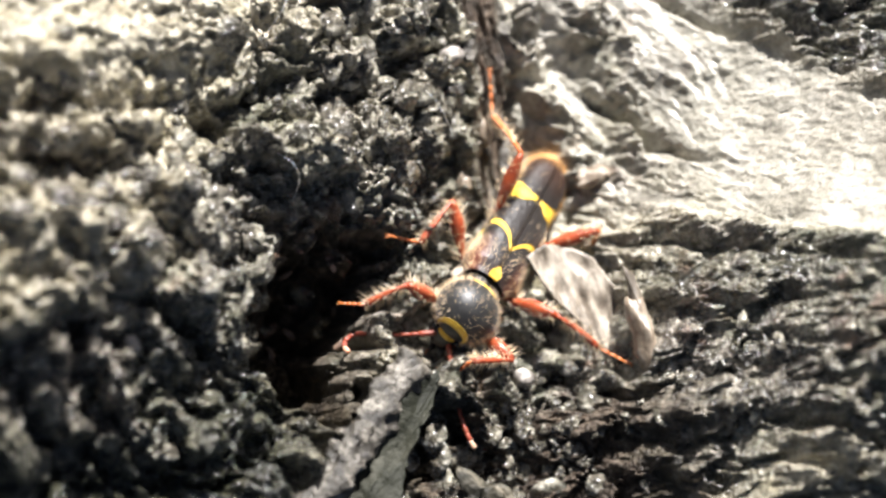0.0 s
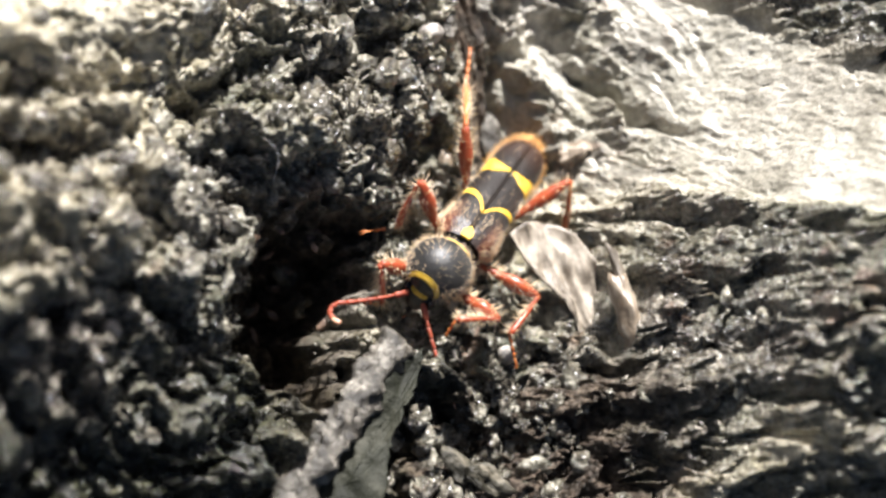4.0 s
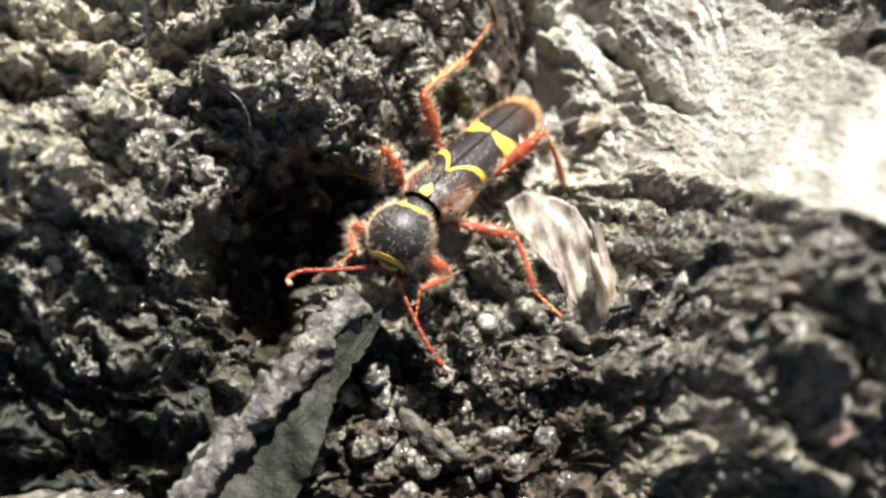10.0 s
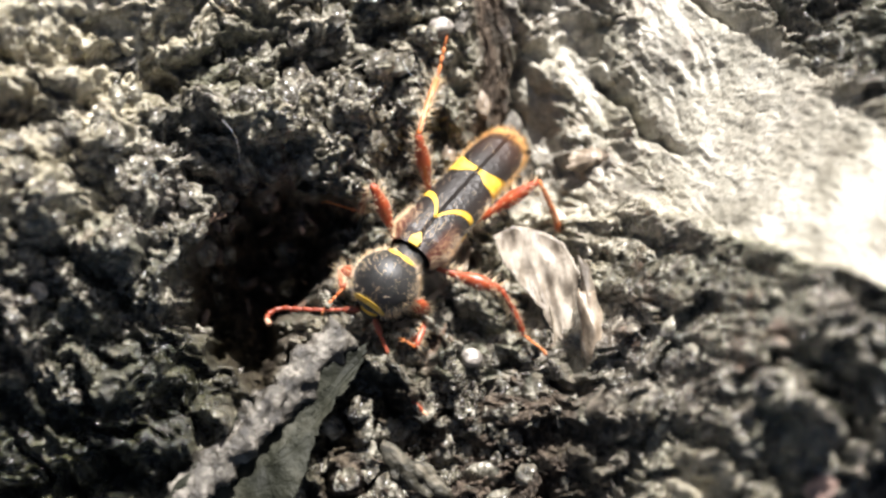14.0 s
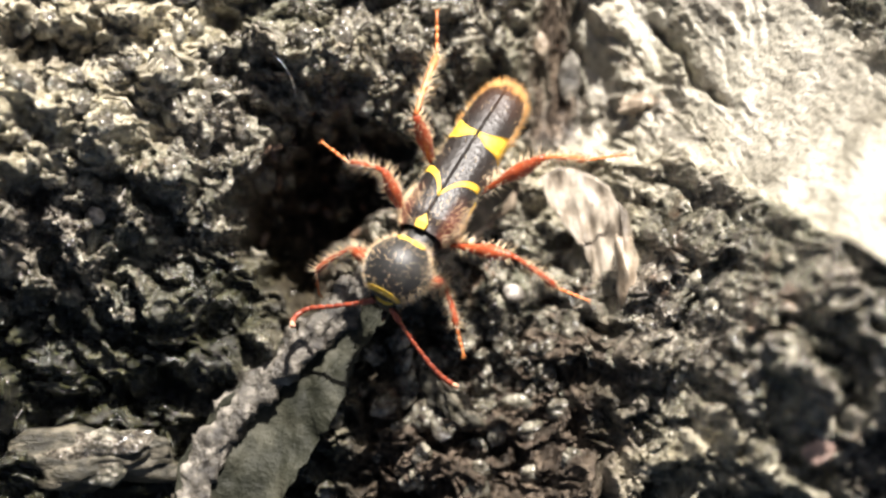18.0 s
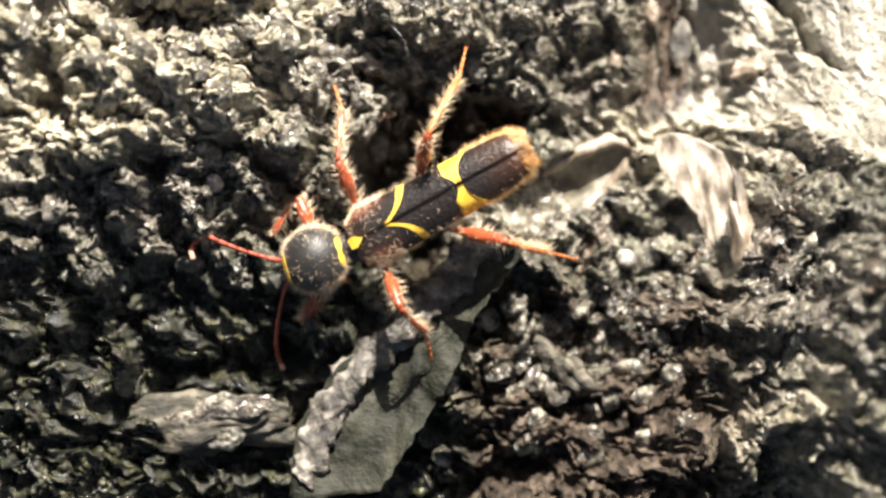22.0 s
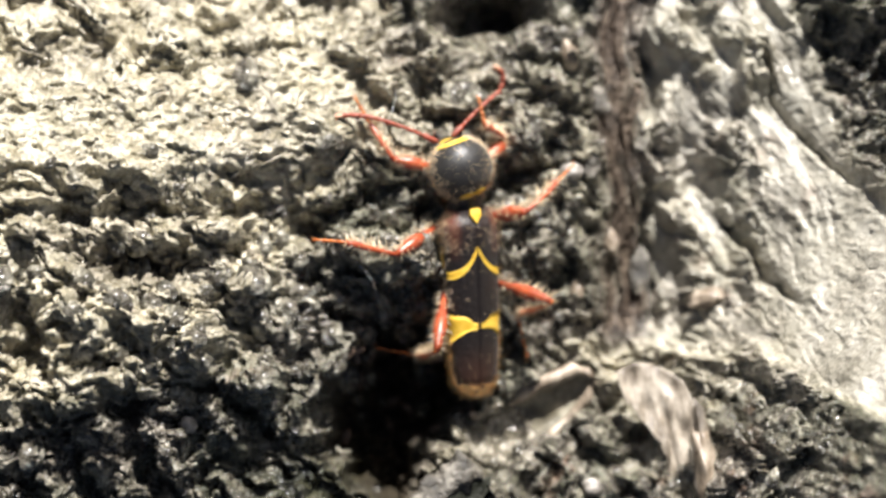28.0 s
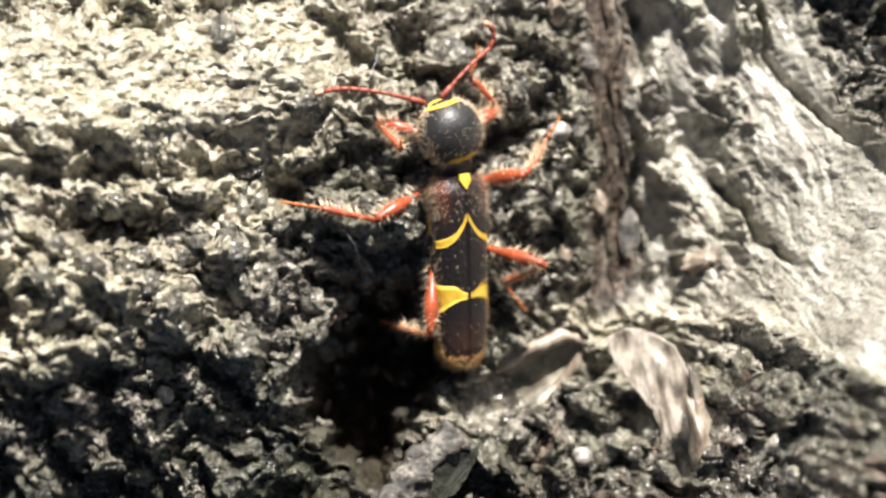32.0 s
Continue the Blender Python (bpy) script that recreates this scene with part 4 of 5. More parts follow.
def pron_band(x0, x1, b0, b1, out=0.02, lean=0.0, n=40):
    """A stripe round the pronotum between two cuts across its length, over the angles b0 to b1 (90 is the top)."""
    vs, fs = [], []
    for r in (1 + out, 0.97):
        for i in range(n + 1):
            b = radians(b0 + (b1 - b0) * i / n)
            taper = 0.25 + 0.75 * math.sin(math.pi * min(1, max(0, i / n)))
            for j in range(5):
                mid = (x0 + x1) / 2
                cx = mid + (x1 - x0) * (j / 4 - 0.5) * taper + lean * math.sin(b)
                cx = max(-0.985, min(0.985, cx))
                sa = math.sqrt(1 - cx * cx)
                q = pron_shape([cx, sa * math.cos(b), sa * math.sin(b)])
                vs.append((q[0] * PRON[0] * r, q[1] * PRON[1] * r, q[2] * PRON[2] * r))
    m = (n + 1) * 5
    for i in range(n):
        for j in range(4):
            q = (i * 5 + j, (i + 1) * 5 + j, (i + 1) * 5 + j + 1, i * 5 + j + 1)
            fs.append(q)
        for j in (0, 4):
            a, b = i * 5 + j, (i + 1) * 5 + j
            fs.append((a, b, b + m, a + m))
    return vs, fs


def shell_hairs(count, seed, place, length, back=0.5, width=0.011):
    rnd = random.Random(seed)
    geos = []
    for _ in range(count):
        p, nrm = place(rnd)
        d = np.array(nrm) + np.array([-back + rnd.gauss(0, 0.25), rnd.gauss(0, 0.25), rnd.gauss(0, 0.25)])
        geos.append(hair(p, d, length * rnd.uniform(0.6, 1.3), width))
    return join(*geos)


FEMUR = {"front": 2.3, "mid": 2.9, "hind": 3.5}
SHIN = {"front": 3.0, "mid": 3.7, "hind": 4.9}
HIP = {"front": (-0.15, 0.62, -0.85), "mid": (-2.2, 0.78, -0.95), "hind": (-4.7, 0.80, -1.0)}


def femur_geo(length):
    prof = []
    for t in np.linspace(0, 1, 17):
        r = 0.10 + 0.20 * math.exp(-((t - 0.66) / 0.26) ** 2) + 0.03 * math.exp(-((t - 0.04) / 0.05) ** 2)
        if t > 0.93:
            r *= 1 - 2.2 * (t - 0.93)
        prof.append((t * length, r))
    return lathe(prof, 12, 1.12)


def tibia_geo(length):
    prof = [(t * length, 0.085 + 0.075 * t ** 1.3 + 0.03 * math.exp(-(t / 0.05) ** 2) - (0.05 if t > 0.97 else 0)) for t in np.linspace(0, 1, 12)]
    return lathe(prof, 10, 1.0, lambda x: 0.10 * math.sin(math.pi * x / length))


def tarsus_geos(length):
    """Four small lobed joints and a pair of claws."""
    out, at = [], 0.0
    for k, share in enumerate((0.30, 0.20, 0.18, 0.32)):
        n = length * share
        wide = 0.085 if k < 3 else 0.06
        out.append(lathe([(at, 0.045), (at + n * 0.5, wide * 0.85), (at + n * 0.88, wide), (at + n * 0.99, wide * 0.6)], 8, 0.7))
        at += n
    claws = join(*(lathe([(at - 0.02, 0.03), (at + 0.07, 0.024), (at + 0.15, 0.008)], 6, 1.0, lambda x, s=s: -0.8 * max(0, x - at) ) for s in (0, 1)))
    vs = [(x, y + (0.05 if i < len(claws[0]) // 2 else -0.05) * (1 + 3 * max(0, x - at)), z) for i, (x, y, z) in enumerate(claws[0])]
    out.append((vs, claws[1]))
    return out


def leg_hairs(length, radius, count, seed, long):
    rnd = random.Random(seed)
    geos = []
    for _ in range(count):
        t, a = rnd.uniform(0.12, 1.0), rnd.uniform(0, 2 * math.pi)
        y, z = math.cos(a), math.sin(a)
        r = radius * 0.8
        geos.append(hair((t * length, r * y, r * z), (0.55, y, z), long * rnd.uniform(0.5, 1.4), 0.015))
    return join(*geos)


def antenna_parts(parent, name, side, hook):
    """Base joint carries ten more; all in the antenna's own space, +x outwards."""
    base = part(name, lathe([(0, 0.07), (0.1, 0.12), (0.55, 0.125), (0.68, 0.09)], 10), ANT, parent, "rust-red antenna with ringed joints")
    x, y, head = 0.66, 0.0, 0.0
    for k in range(10):
        n = (0.30, 0.46, 0.42, 0.42, 0.40, 0.38, 0.36, 0.34, 0.32, 0.34)[k]
        head += (side * 2.0 if k < 6 else side * hook)
        r0, r1 = 0.055 + 0.003 * k, 0.085 + 0.004 * k
        vs, fs = lathe([(-0.02, r1 * 0.8), (n * 0.3, (r0 + r1) / 2), (n * 0.85, r1), (n, r1 * 0.85)], 9)
        c, s = math.cos(radians(head)), math.sin(radians(head))
        vs = [(x + px * c - py * s, y + px * s + py * c, pz - 0.015 * k) for px, py, pz in vs]
        part("antenna_joint", (vs, fs), TIP if k == 9 else ANT, base)
        x, y = x + n * c, y + n * s
    return base


def build_beetle():
    beetle = new("longhorn_beetle")
    tagged(beetle, "black longhorn beetle with yellow bands and hairy red legs", "beetle")
    pron = part("pronotum", ellipsoid((0, 0, 0), PRON, 36, 40, pron_shape), BLACK, beetle, "globular dull black pronotum")
    part("front_collar", pron_band(0.80, 0.915, -25, 205, 0.02), YELLOW, pron, "yellow front collar")
    for s in (-1, 1):
        part("hind_collar", pron_band(-0.90, -0.76, 90 - s * 26 - 30, 90 - s * 26 + 30, 0.03, n=18), YELLOW, pron, "short yellow hind collar stripe")
    part("pronotum_down", shell_hairs(900, 3, lambda r: (lambda a, b: ((1.24 * math.cos(a), 1.23 * math.sin(a) * math.cos(b), 1.04 * math.sin(a) * math.sin(b)),
         (math.cos(a), math.sin(a) * math.cos(b), math.sin(a) * math.sin(b))))(math.acos(r.uniform(-0.95, 0.9)), r.choice((r.uniform(-0.5, 0.55), r.uniform(math.pi - 0.55, math.pi + 0.5), r.uniform(0, math.pi)))), 0.30, 0.1, 0.011), HAIR, pron, "fine amber down")
    neck = part("neck", lathe([(-2.3, 0.30), (-1.9, 0.58), (-1.5, 0.66), (-1.15, 0.66), (-0.9, 0.72)], 20, 0.62, lambda x: -0.22), BLACK, beetle)
    head = part("head", ellipsoid((0.84, 0, -0.80), (0.58, 0.72, 0.66), 18, 20), BLACK, beetle, "black head with a yellow brow")
    part("brow", ellipsoid((1.12, 0, -0.44), (0.22, 0.42, 0.22), 10, 14), YELLOW, head, "yellow downy brow")
    part("face", ellipsoid((1.28, 0, -1.02), (0.16, 0.34, 0.38), 10, 14), DARK_BODY, head, "dark downy face")
    for s in (-1, 1):
        part("eye", ellipsoid((1.06, s * 0.58, -0.68), (0.27, 0.18, 0.34), 12, 14), EYE, head, "dark kidney-shaped eye")
        part("mandible", lathe([(1.35, 0.12), (1.6, 0.09), (1.75, 0.02)], 8, 1.0, lambda x: -1.3 - 0.4 * (x - 1.35)), DARK_BODY, head)
        part("feeler", lathe([(1.3, 0.05), (1.55, 0.06), (1.75, 0.03)], 6, 1.0, lambda x: -1.4 - 0.5 * (x - 1.3)), ORANGE, head, "short orange mouth feeler")
    part("scutellum", ([(-1.62, 0.20, 0.50), (-1.62, -0.20, 0.50), (-1.86, -0.24, 0.585), (-1.86, 0.24, 0.585), (-2.22, 0.0, 0.625),
                        (-1.62, 0.20, 0.40), (-1.62, -0.20, 0.40), (-1.86, -0.24, 0.40), (-1.86, 0.24, 0.40), (-2.22, 0.0, 0.40)],
                       [(0, 3, 2, 1), (3, 4, 2), (0, 1, 6, 5), (1, 2, 7, 6), (2, 4, 9, 7), (4, 3, 8, 9), (3, 0, 5, 8)]), YELLOW, beetle, "yellow triangular scutellum", False)
    part("thorax", ellipsoid((-2.9, 0, -0.75), (1.9, 1.05, 0.62), 20, 24), DARK_BODY, beetle, "downy dark underside of the thorax")
    abdomen = part("abdomen", ellipsoid((-6.2, 0, -0.92), (3.3, 0.92, 0.55), 26, 24), DARK_BODY, beetle)
    for k in range(4):
        x = -4.6 - 1.25 * k
        r = 0.92 * math.sqrt(1 - ((x + 6.2) / 3.3) ** 2) + 0.015
        part("belly_ring", lathe([(x - 0.16, r * 0.99), (x, r * 1.01), (x + 0.1, r * 0.99)], 24, 0.6, lambda q: -0.92), YELLOW, abdomen, "yellow ring of the belly")
    for s in (-1, 1):
        case = part("wing_case", wing_case(s), ELYTRA, beetle, "black wing case, rusty at the tip")
        part("front_band", strip_on(s, 0.004, 0.74, lambda v: 0.185 + 0.115 * (1 - math.exp(-v / 0.13)) + 0.035 * v, lambda v: 0.222 + 0.105 * (1 - math.exp(-v / 0.15)) + 0.045 * v + 0.012 * math.sin(v * 4), nv=28), YELLOW, case, "slanting yellow band")
        part("hind_band", strip_on(s, 0.02, 0.96, lambda v: 0.602 - 0.040 * step(0.02, 0.30, np.float64(v)) - 0.01 * v, lambda v: 0.632 + 0.055 * float(step(0.10, 0.8, np.float64(v))) + 0.02 * v), YELLOW, case, "broad yellow band, narrow at the seam")
        part("side_mark", strip_on(s, 0.86, 1.0, lambda v: 0.19, lambda v: 0.30, 5, 6), YELLOW, case, "short yellow mark on the side")

        def down(r, s=s):
            u, v = r.choice((r.uniform(0.0, 0.22), r.uniform(0.0, 0.22), r.uniform(0, 1))), r.choice((r.uniform(0.55, 1.0), r.uniform(0.65, 1.0), r.uniform(0.0, 1.0)))
            p, q = np.array(elytron(u, v, s)), np.array(elytron(u, v, s, 0.2))
            return p, (q - p) / 0.2
        part("bristles", shell_hairs(640, 20 + s, down, 0.24, 0.5, 0.008), HAIR, case, "fine amber bristles")

        def edge(r, s=s):
            u, v = r.choice((r.uniform(0.66, 1.0), r.uniform(0.9, 1.0))), r.uniform(0.72, 1.0)
            if u > 0.93:
                v = r.uniform(0.0, 1.0)
            p, q = np.array(elytron(u, v, s)), np.array(elytron(u, v, s, 0.2))
            return p, (q - p) / 0.2
        part("fringe", shell_hairs(420, 40 + s, edge, 0.32, 0.9, 0.012), FRINGE, case, "dense orange fringe round the tip")
    legs = {}
    for pair in ("front", "mid", "hind"):
        a, b = FEMUR[pair], SHIN[pair]
        tib = b * 0.60
        g_f, g_t, g_tar = femur_geo(a), tibia_geo(tib), tarsus_geos(b - tib)
        m_f, m_t = mesh_from("femur", *g_f, RED), mesh_from("tibia", *g_t, ORANGE if pair == "hind" else RED)
        m_fh = mesh_from("bristles", *leg_hairs(a, 0.26, 190, 7, 0.42), HAIR)
        m_th = mesh_from("bristles", *leg_hairs(tib, 0.13, 170, 8, 0.44), HAIR)
        m_tar = [mesh_from("tarsal_joint", *g, ORANGE) for g in g_tar]
        for side_name, s in (("left", 1), ("right", -1)):
            f, t = new("femur", m_f), new("tibia", m_t)
            f.parent = t.parent = beetle
            tagged(f, "swollen glossy red-brown thigh")
            tagged(t, "slender hairy orange-red shin")
            for me, up in ((m_fh, f), (m_th, t)):
                new("bristles", me).parent = up
            toes = []
            for me in m_tar:
                j = new("claw" if me is m_tar[-1] else "tarsal_joint", me)
                j.parent = t
                toes.append(j)
            legs[pair, s] = (f, t, toes)
            part("hip", ellipsoid((HIP[pair][0], s * HIP[pair][1], HIP[pair][2]), (0.34, 0.30, 0.30), 10, 12), DARK_BODY, beetle)
    feelers = {1: antenna_parts(beetle, "antenna", 1, 6.0), -1: antenna_parts(beetle, "antenna", -1, -32.0)}
    return beetle, legs, feelers, (pron, head)


beetle, legs, feelers, nodding = build_beetle()


# ---- a gnat that whirs past ----
def build_gnat():
    g = new("gnat")
    tagged(g, "small grey gnat in flight with whirring clear wings", "gnat")
    part("body", lathe([(-1.3, 0.05), (-0.8, 0.22), (-0.2, 0.25), (0.15, 0.14), (0.3, 0.3), (0.75, 0.34), (1.0, 0.12)], 12), GNAT, g)
    part("head", ellipsoid((1.12, 0, -0.05), (0.2, 0.26, 0.24), 10, 12), GNAT, g)
    wings = []
    for s in (-1, 1):
        vs, fs = [], []
        for layer in (0.0, -0.012):
            for i in range(15):
                t = i / 14
                w = 0.55 * math.sin(math.pi * min(1, t * 0.92 + 0.05)) ** 0.7
                for j in range(4):
                    vs.append((0.25 - w * j / 3 + 0.12 * t, s * (0.15 + 2.1 * t), 0.1 + layer))
        for k in (0, 60):
            for i in range(14):
                for j in range(3):
                    fs.append((k + i * 4 + j, k + i * 4 + j + 1, k + i * 4 + j + 5, k + i * 4 + j + 4))
        w = part("wing", (vs, fs), WING, g, "clear veined wing")
        wings.append((w, s))
        for k in range(3):
            part("leg", lathe([(0, 0.03), (0.7, 0.022), (1.3, 0.012)], 5), GNAT, g).matrix_basis = pose((0.6 - 0.3 * k) * MM, s * 0.2 * MM, -0.2 * MM, 0, 45, s * (40 + 45 * k))
    return g, wings


gnat, gnat_wings = build_gnat()


# ---- everything that moves ----
def between(rows, t, ease=False):
    """The values at t, straight or eased from row to row."""
    if t <= rows[0][0]:
        return np.array(rows[0][1:], dtype=float)
    for a, b in zip(rows, rows[1:]):
        if t <= b[0]:
            k = (t - a[0]) / (b[0] - a[0])
            if ease:
                k = k * k * (3 - 2 * k)
            return np.array(a[1:], dtype=float) * (1 - k) + np.array(b[1:], dtype=float) * k
    return np.array(rows[-1][1:], dtype=float)


def aim(origin, target, up):
    """A pose at origin whose +x points to target and whose +z leans to up; plain vectors in mm."""
    x = (target - origin).normalized()
    y = up.cross(x)
    y = y.normalized() if y.length > 1e-6 else Vector((0, 1, 0))
    z = x.cross(y)
    m = Matrix((x, y, z)).transposed().to_4x4()
    m.translation = origin * MM
    return m


def motions():
    # seconds, x, y, z, heading, head-up tilt, bank
    body = [
        (0, 2.86, 1.80, 1.34, -137, 21, -0),
        (1, 1.28, 2.00, 1.98, -148, 18, 4),
        (2, 1.81, 2.25, 1.33, -148, 20, 9),
        (3, 2.38, 2.59, 1.95, -142, 27, 16),
    ]
    body += [
        (6, 2.26, 2.59, 2.38, -144, 27, 17),
        (7, 1.26, 2.59, 2.87, -146, 25, 17),
        (8, 1.33, 2.43, 2.13, -142, 25, 16),
        (10, 1.51, 2.80, 2.82, -139, 31, 23),
        (12, 1.74, 2.91, 2.64, -143, 28, 25),
        (14, 1.56, 2.09, 2.71, -134, 28, 17),
    ]
    body += [
        (17, 0.15, 0.24, 6.67, -126, 24, 14),
        (18, 0.29, 0.00, 6.86, -121, 26, 17),
        (18.5, -0.88, -1.12, 5.98, -129, 17, 14),
        (19, -2.55, -0.93, 5.94, -140, 14, 15),
        (20, -2.03, -0.71, 5.30, -134, 13, 14),
    ]
    body += [
        (21, -4.90, -1.71, 5.54, -151, 4, 10),
        (21.5, -7.41, -1.49, 5.38, -155, -3, 5),
        (22, -7.38, -1.29, 5.03, -151, -9, 5),
        (22.5, -7.36, 0.35, 3.42, -163, -10, 3),
    ]
    body += [
        (23, -6.41, 3.68, 5.15, -186, 16, -3),
        (23.5, -5.33, 6.96, 4.86, -208, 12, -3),
        (24, -4.02, 8.89, 4.75, -224, 12, 2),
        (24.5, -3.34, 9.78, 4.72, -231, 12, 7),
    ]
    body += [
        (25, -2.15, 11.78, 4.84, -248, 3, 4),
        (25.5, -0.40, 13.61, 4.87, -272, -4, 2),
        (28, -0.09, 12.08, 3.73, -268, 12, 21),
        (30, -0.13, 12.00, 3.91, -268, 12, 22),
        (32, 0.00, 11.85, 4.11, -268, 14, 25),
    ]
    # seconds, nod and turn of the pronotum and the head
    nods = [(0, 10, -3), (1, 19, 5), (2, 13, 1), (3, 7, -9), (6, 15, -3), (7, 9, 8), (8, 20, 1), (10, 30, 8), (12, 30, 5), (14, 23, -2), (17, 18, 4), (18, 14, -4), (18.5, 11, -2), (19, 6, -2), (20, 9, -10), (21, 4, 6), (21.5, -3, -5), (22, -7, -12), (22.5, -10, -7), (23, -6, -17), (23.5, 3, -5), (24, 6, -6), (24.5, 6, -8), (25, 7, 1), (25.5, 1, -1), (28, 8, 15), (30, 3, 18), (32, 8, 12)]
    # seconds and the places of knee, ankle and toe
    steps = {}
    steps["hind", -1] = [
        (0, 6.5, 7.9, 0.5, 6.4, 10.0, -1.7, 6.6, 11.5, -1.6),
        (1, 5.0, 7.4, 1.8, 5.6, 9.7, 0.0, 6.1, 11.5, -0.6),
        (2, 5.5, 7.6, 0.9, 6.0, 9.8, -1.0, 6.5, 11.5, -1.6),
        (3, 4.9, 8.2, 0.5, 6.0, 10.1, -1.3, 6.8, 11.7, -1.9),
    ]
    steps["hind", -1] += [
        (6, 4.8, 8.1, 1.1, 5.8, 10.1, -0.8, 6.3, 11.5, -1.3),
        (7, 4.0, 7.9, 1.9, 5.4, 9.9, 0.3, 6.0, 11.4, -0.8),
        (8, 4.0, 8.2, 0.8, 5.2, 10.1, -0.7, 5.9, 11.1, -1.0),
        (10, 3.0, 8.2, 1.1, 4.9, 9.7, -0.6, 5.7, 10.7, -0.7),
        (12, 3.5, 8.2, 1.1, 5.3, 9.9, -0.4, 5.9, 11.2, -1.0),
        (14, 3.1, 7.7, 1.6, 4.0, 9.9, 0.4, 4.5, 11.6, 0.2),
    ]
    steps["hind", -1] += [
        (17, 1.0, 5.8, 6.3, 1.7, 8.3, 4.8, 1.6, 10.1, 4.2),
        (18, 0.9, 5.7, 6.1, 1.7, 8.2, 4.7, 1.7, 10.0, 4.0),
        (18.5, 1.3, 5.4, 5.3, 1.6, 8.1, 4.0, 1.7, 10.0, 4.2),
        (19, 0.5, 5.3, 5.3, 1.3, 8.1, 4.7, 1.7, 9.8, 3.9),
        (20, 0.7, 5.7, 5.0, 1.5, 8.2, 3.7, 1.8, 9.9, 2.7),
    ]
    steps["hind", -1] += [
        (21, -0.6, 4.0, 5.9, 0.6, 6.6, 5.2, 0.9, 7.8, 3.7),
        (21.5, -3.1, 3.5, 7.2, -2.0, 5.7, 5.7, -1.8, 7.1, 4.3),
        (22, -3.0, 3.6, 7.5, -1.9, 5.8, 6.0, -1.6, 7.2, 4.6),
        (22.5, -2.7, 3.9, 6.4, -2.1, 5.5, 4.0, -1.8, 7.3, 3.2),
    ]
    steps["hind", -1] += [
        (23, 0.7, 4.6, 5.0, 0.9, 5.9, 2.3, 1.2, 6.6, 1.7),
        (23.5, 1.9, 5.8, 4.8, 1.7, 6.7, 2.0, 2.7, 7.3, 0.5),
        (24, 2.2, 6.7, 5.2, 2.3, 6.4, 1.9, 4.1, 6.7, 0.5),
        (24.5, 2.6, 6.9, 4.9, 2.3, 6.4, 1.8, 4.7, 6.4, 0.4),
    ]
    steps["hind", -1] += [
        (25, 2.5, 6.8, 6.0, 2.1, 6.5, 3.1, 5.1, 5.4, 2.4),
        (25.5, 2.0, 7.5, 6.8, 3.2, 5.1, 5.7, 3.9, 4.3, 4.0),
        (28, 3.2, 6.6, 3.4, 1.9, 6.2, 0.8, 2.3, 5.1, 0.8),
        (30, 3.2, 6.7, 3.6, 1.9, 6.2, 1.0, 2.4, 5.1, 0.6),
        (32, 3.4, 6.6, 3.4, 1.8, 6.1, 1.0, 2.8, 4.9, -0.2),
    ]
    steps["mid", -1] = [
        (0, 3.2, 6.3, 0.5, 1.7, 4.9, 0.5, 0.4, 5.1, 0.8),
        (1, 2.0, 5.9, 2.0, 1.0, 4.8, 0.7, 0.2, 5.2, 0.7),
        (2, 2.4, 6.1, 1.1, 1.1, 4.8, 0.9, 0.2, 5.2, 0.6),
        (3, 2.2, 6.1, 1.5, 1.6, 4.8, 0.4, 0.4, 5.1, 0.8),
    ]
    steps["mid", -1] += [
        (6, 2.2, 6.1, 1.9, 1.5, 4.9, 0.4, 0.3, 5.0, 0.8),
        (7, 1.4, 6.1, 2.5, 1.0, 4.8, 0.7, 0.0, 5.3, 0.5),
        (8, 1.5, 6.2, 1.6, 1.0, 5.0, 0.2, 0.1, 5.2, 0.9),
        (10, 1.2, 5.9, 2.5, 0.9, 4.9, 0.6, -0.0, 5.3, -0.0),
        (12, 1.4, 5.9, 2.3, 1.2, 5.0, 0.3, 0.1, 5.3, 0.4),
        (14, 1.2, 5.7, 2.2, 0.8, 4.9, 0.2, 0.1, 5.3, 0.3),
    ]
    steps["mid", -1] += [
        (17, -0.5, 3.7, 6.7, -1.7, 4.3, 4.5, -2.5, 5.2, 4.6),
        (18, -0.3, 3.6, 6.6, -2.1, 4.1, 4.3, -3.1, 5.1, 4.3),
        (18.5, -1.7, 2.6, 5.7, -2.6, 3.9, 4.1, -3.5, 5.1, 4.3),
        (19, -2.4, 2.7, 6.2, -3.1, 4.1, 4.7, -3.5, 5.4, 4.0),
        (20, -2.0, 2.8, 5.8, -2.7, 4.0, 4.1, -3.6, 5.2, 4.2),
    ]
    steps["mid", -1] += [
        (21, -3.8, 1.9, 6.3, -3.5, 4.1, 6.1, -3.6, 5.2, 5.1),
        (21.5, -5.1, 2.8, 5.4, -3.8, 4.3, 4.4, -3.7, 5.0, 3.1),
        (22, -6.5, 2.7, 6.0, -6.4, 4.7, 5.1, -6.8, 5.8, 4.1),
        (22.5, -5.8, 3.8, 4.8, -6.6, 5.4, 4.0, -7.0, 6.4, 4.0),
    ]
    steps["mid", -1] += [
        (23, -2.7, 6.0, 5.2, -2.6, 8.1, 4.6, -2.3, 9.1, 4.1),
        (23.5, -1.2, 8.9, 3.7, 0.4, 10.3, 3.9, 1.2, 11.4, 3.3),
        (24, 0.0, 9.0, 5.1, -0.1, 10.2, 3.3, 2.8, 11.4, 3.3),
        (24.5, 1.0, 9.3, 4.5, 0.7, 10.5, 2.6, 2.9, 11.7, 3.3),
    ]
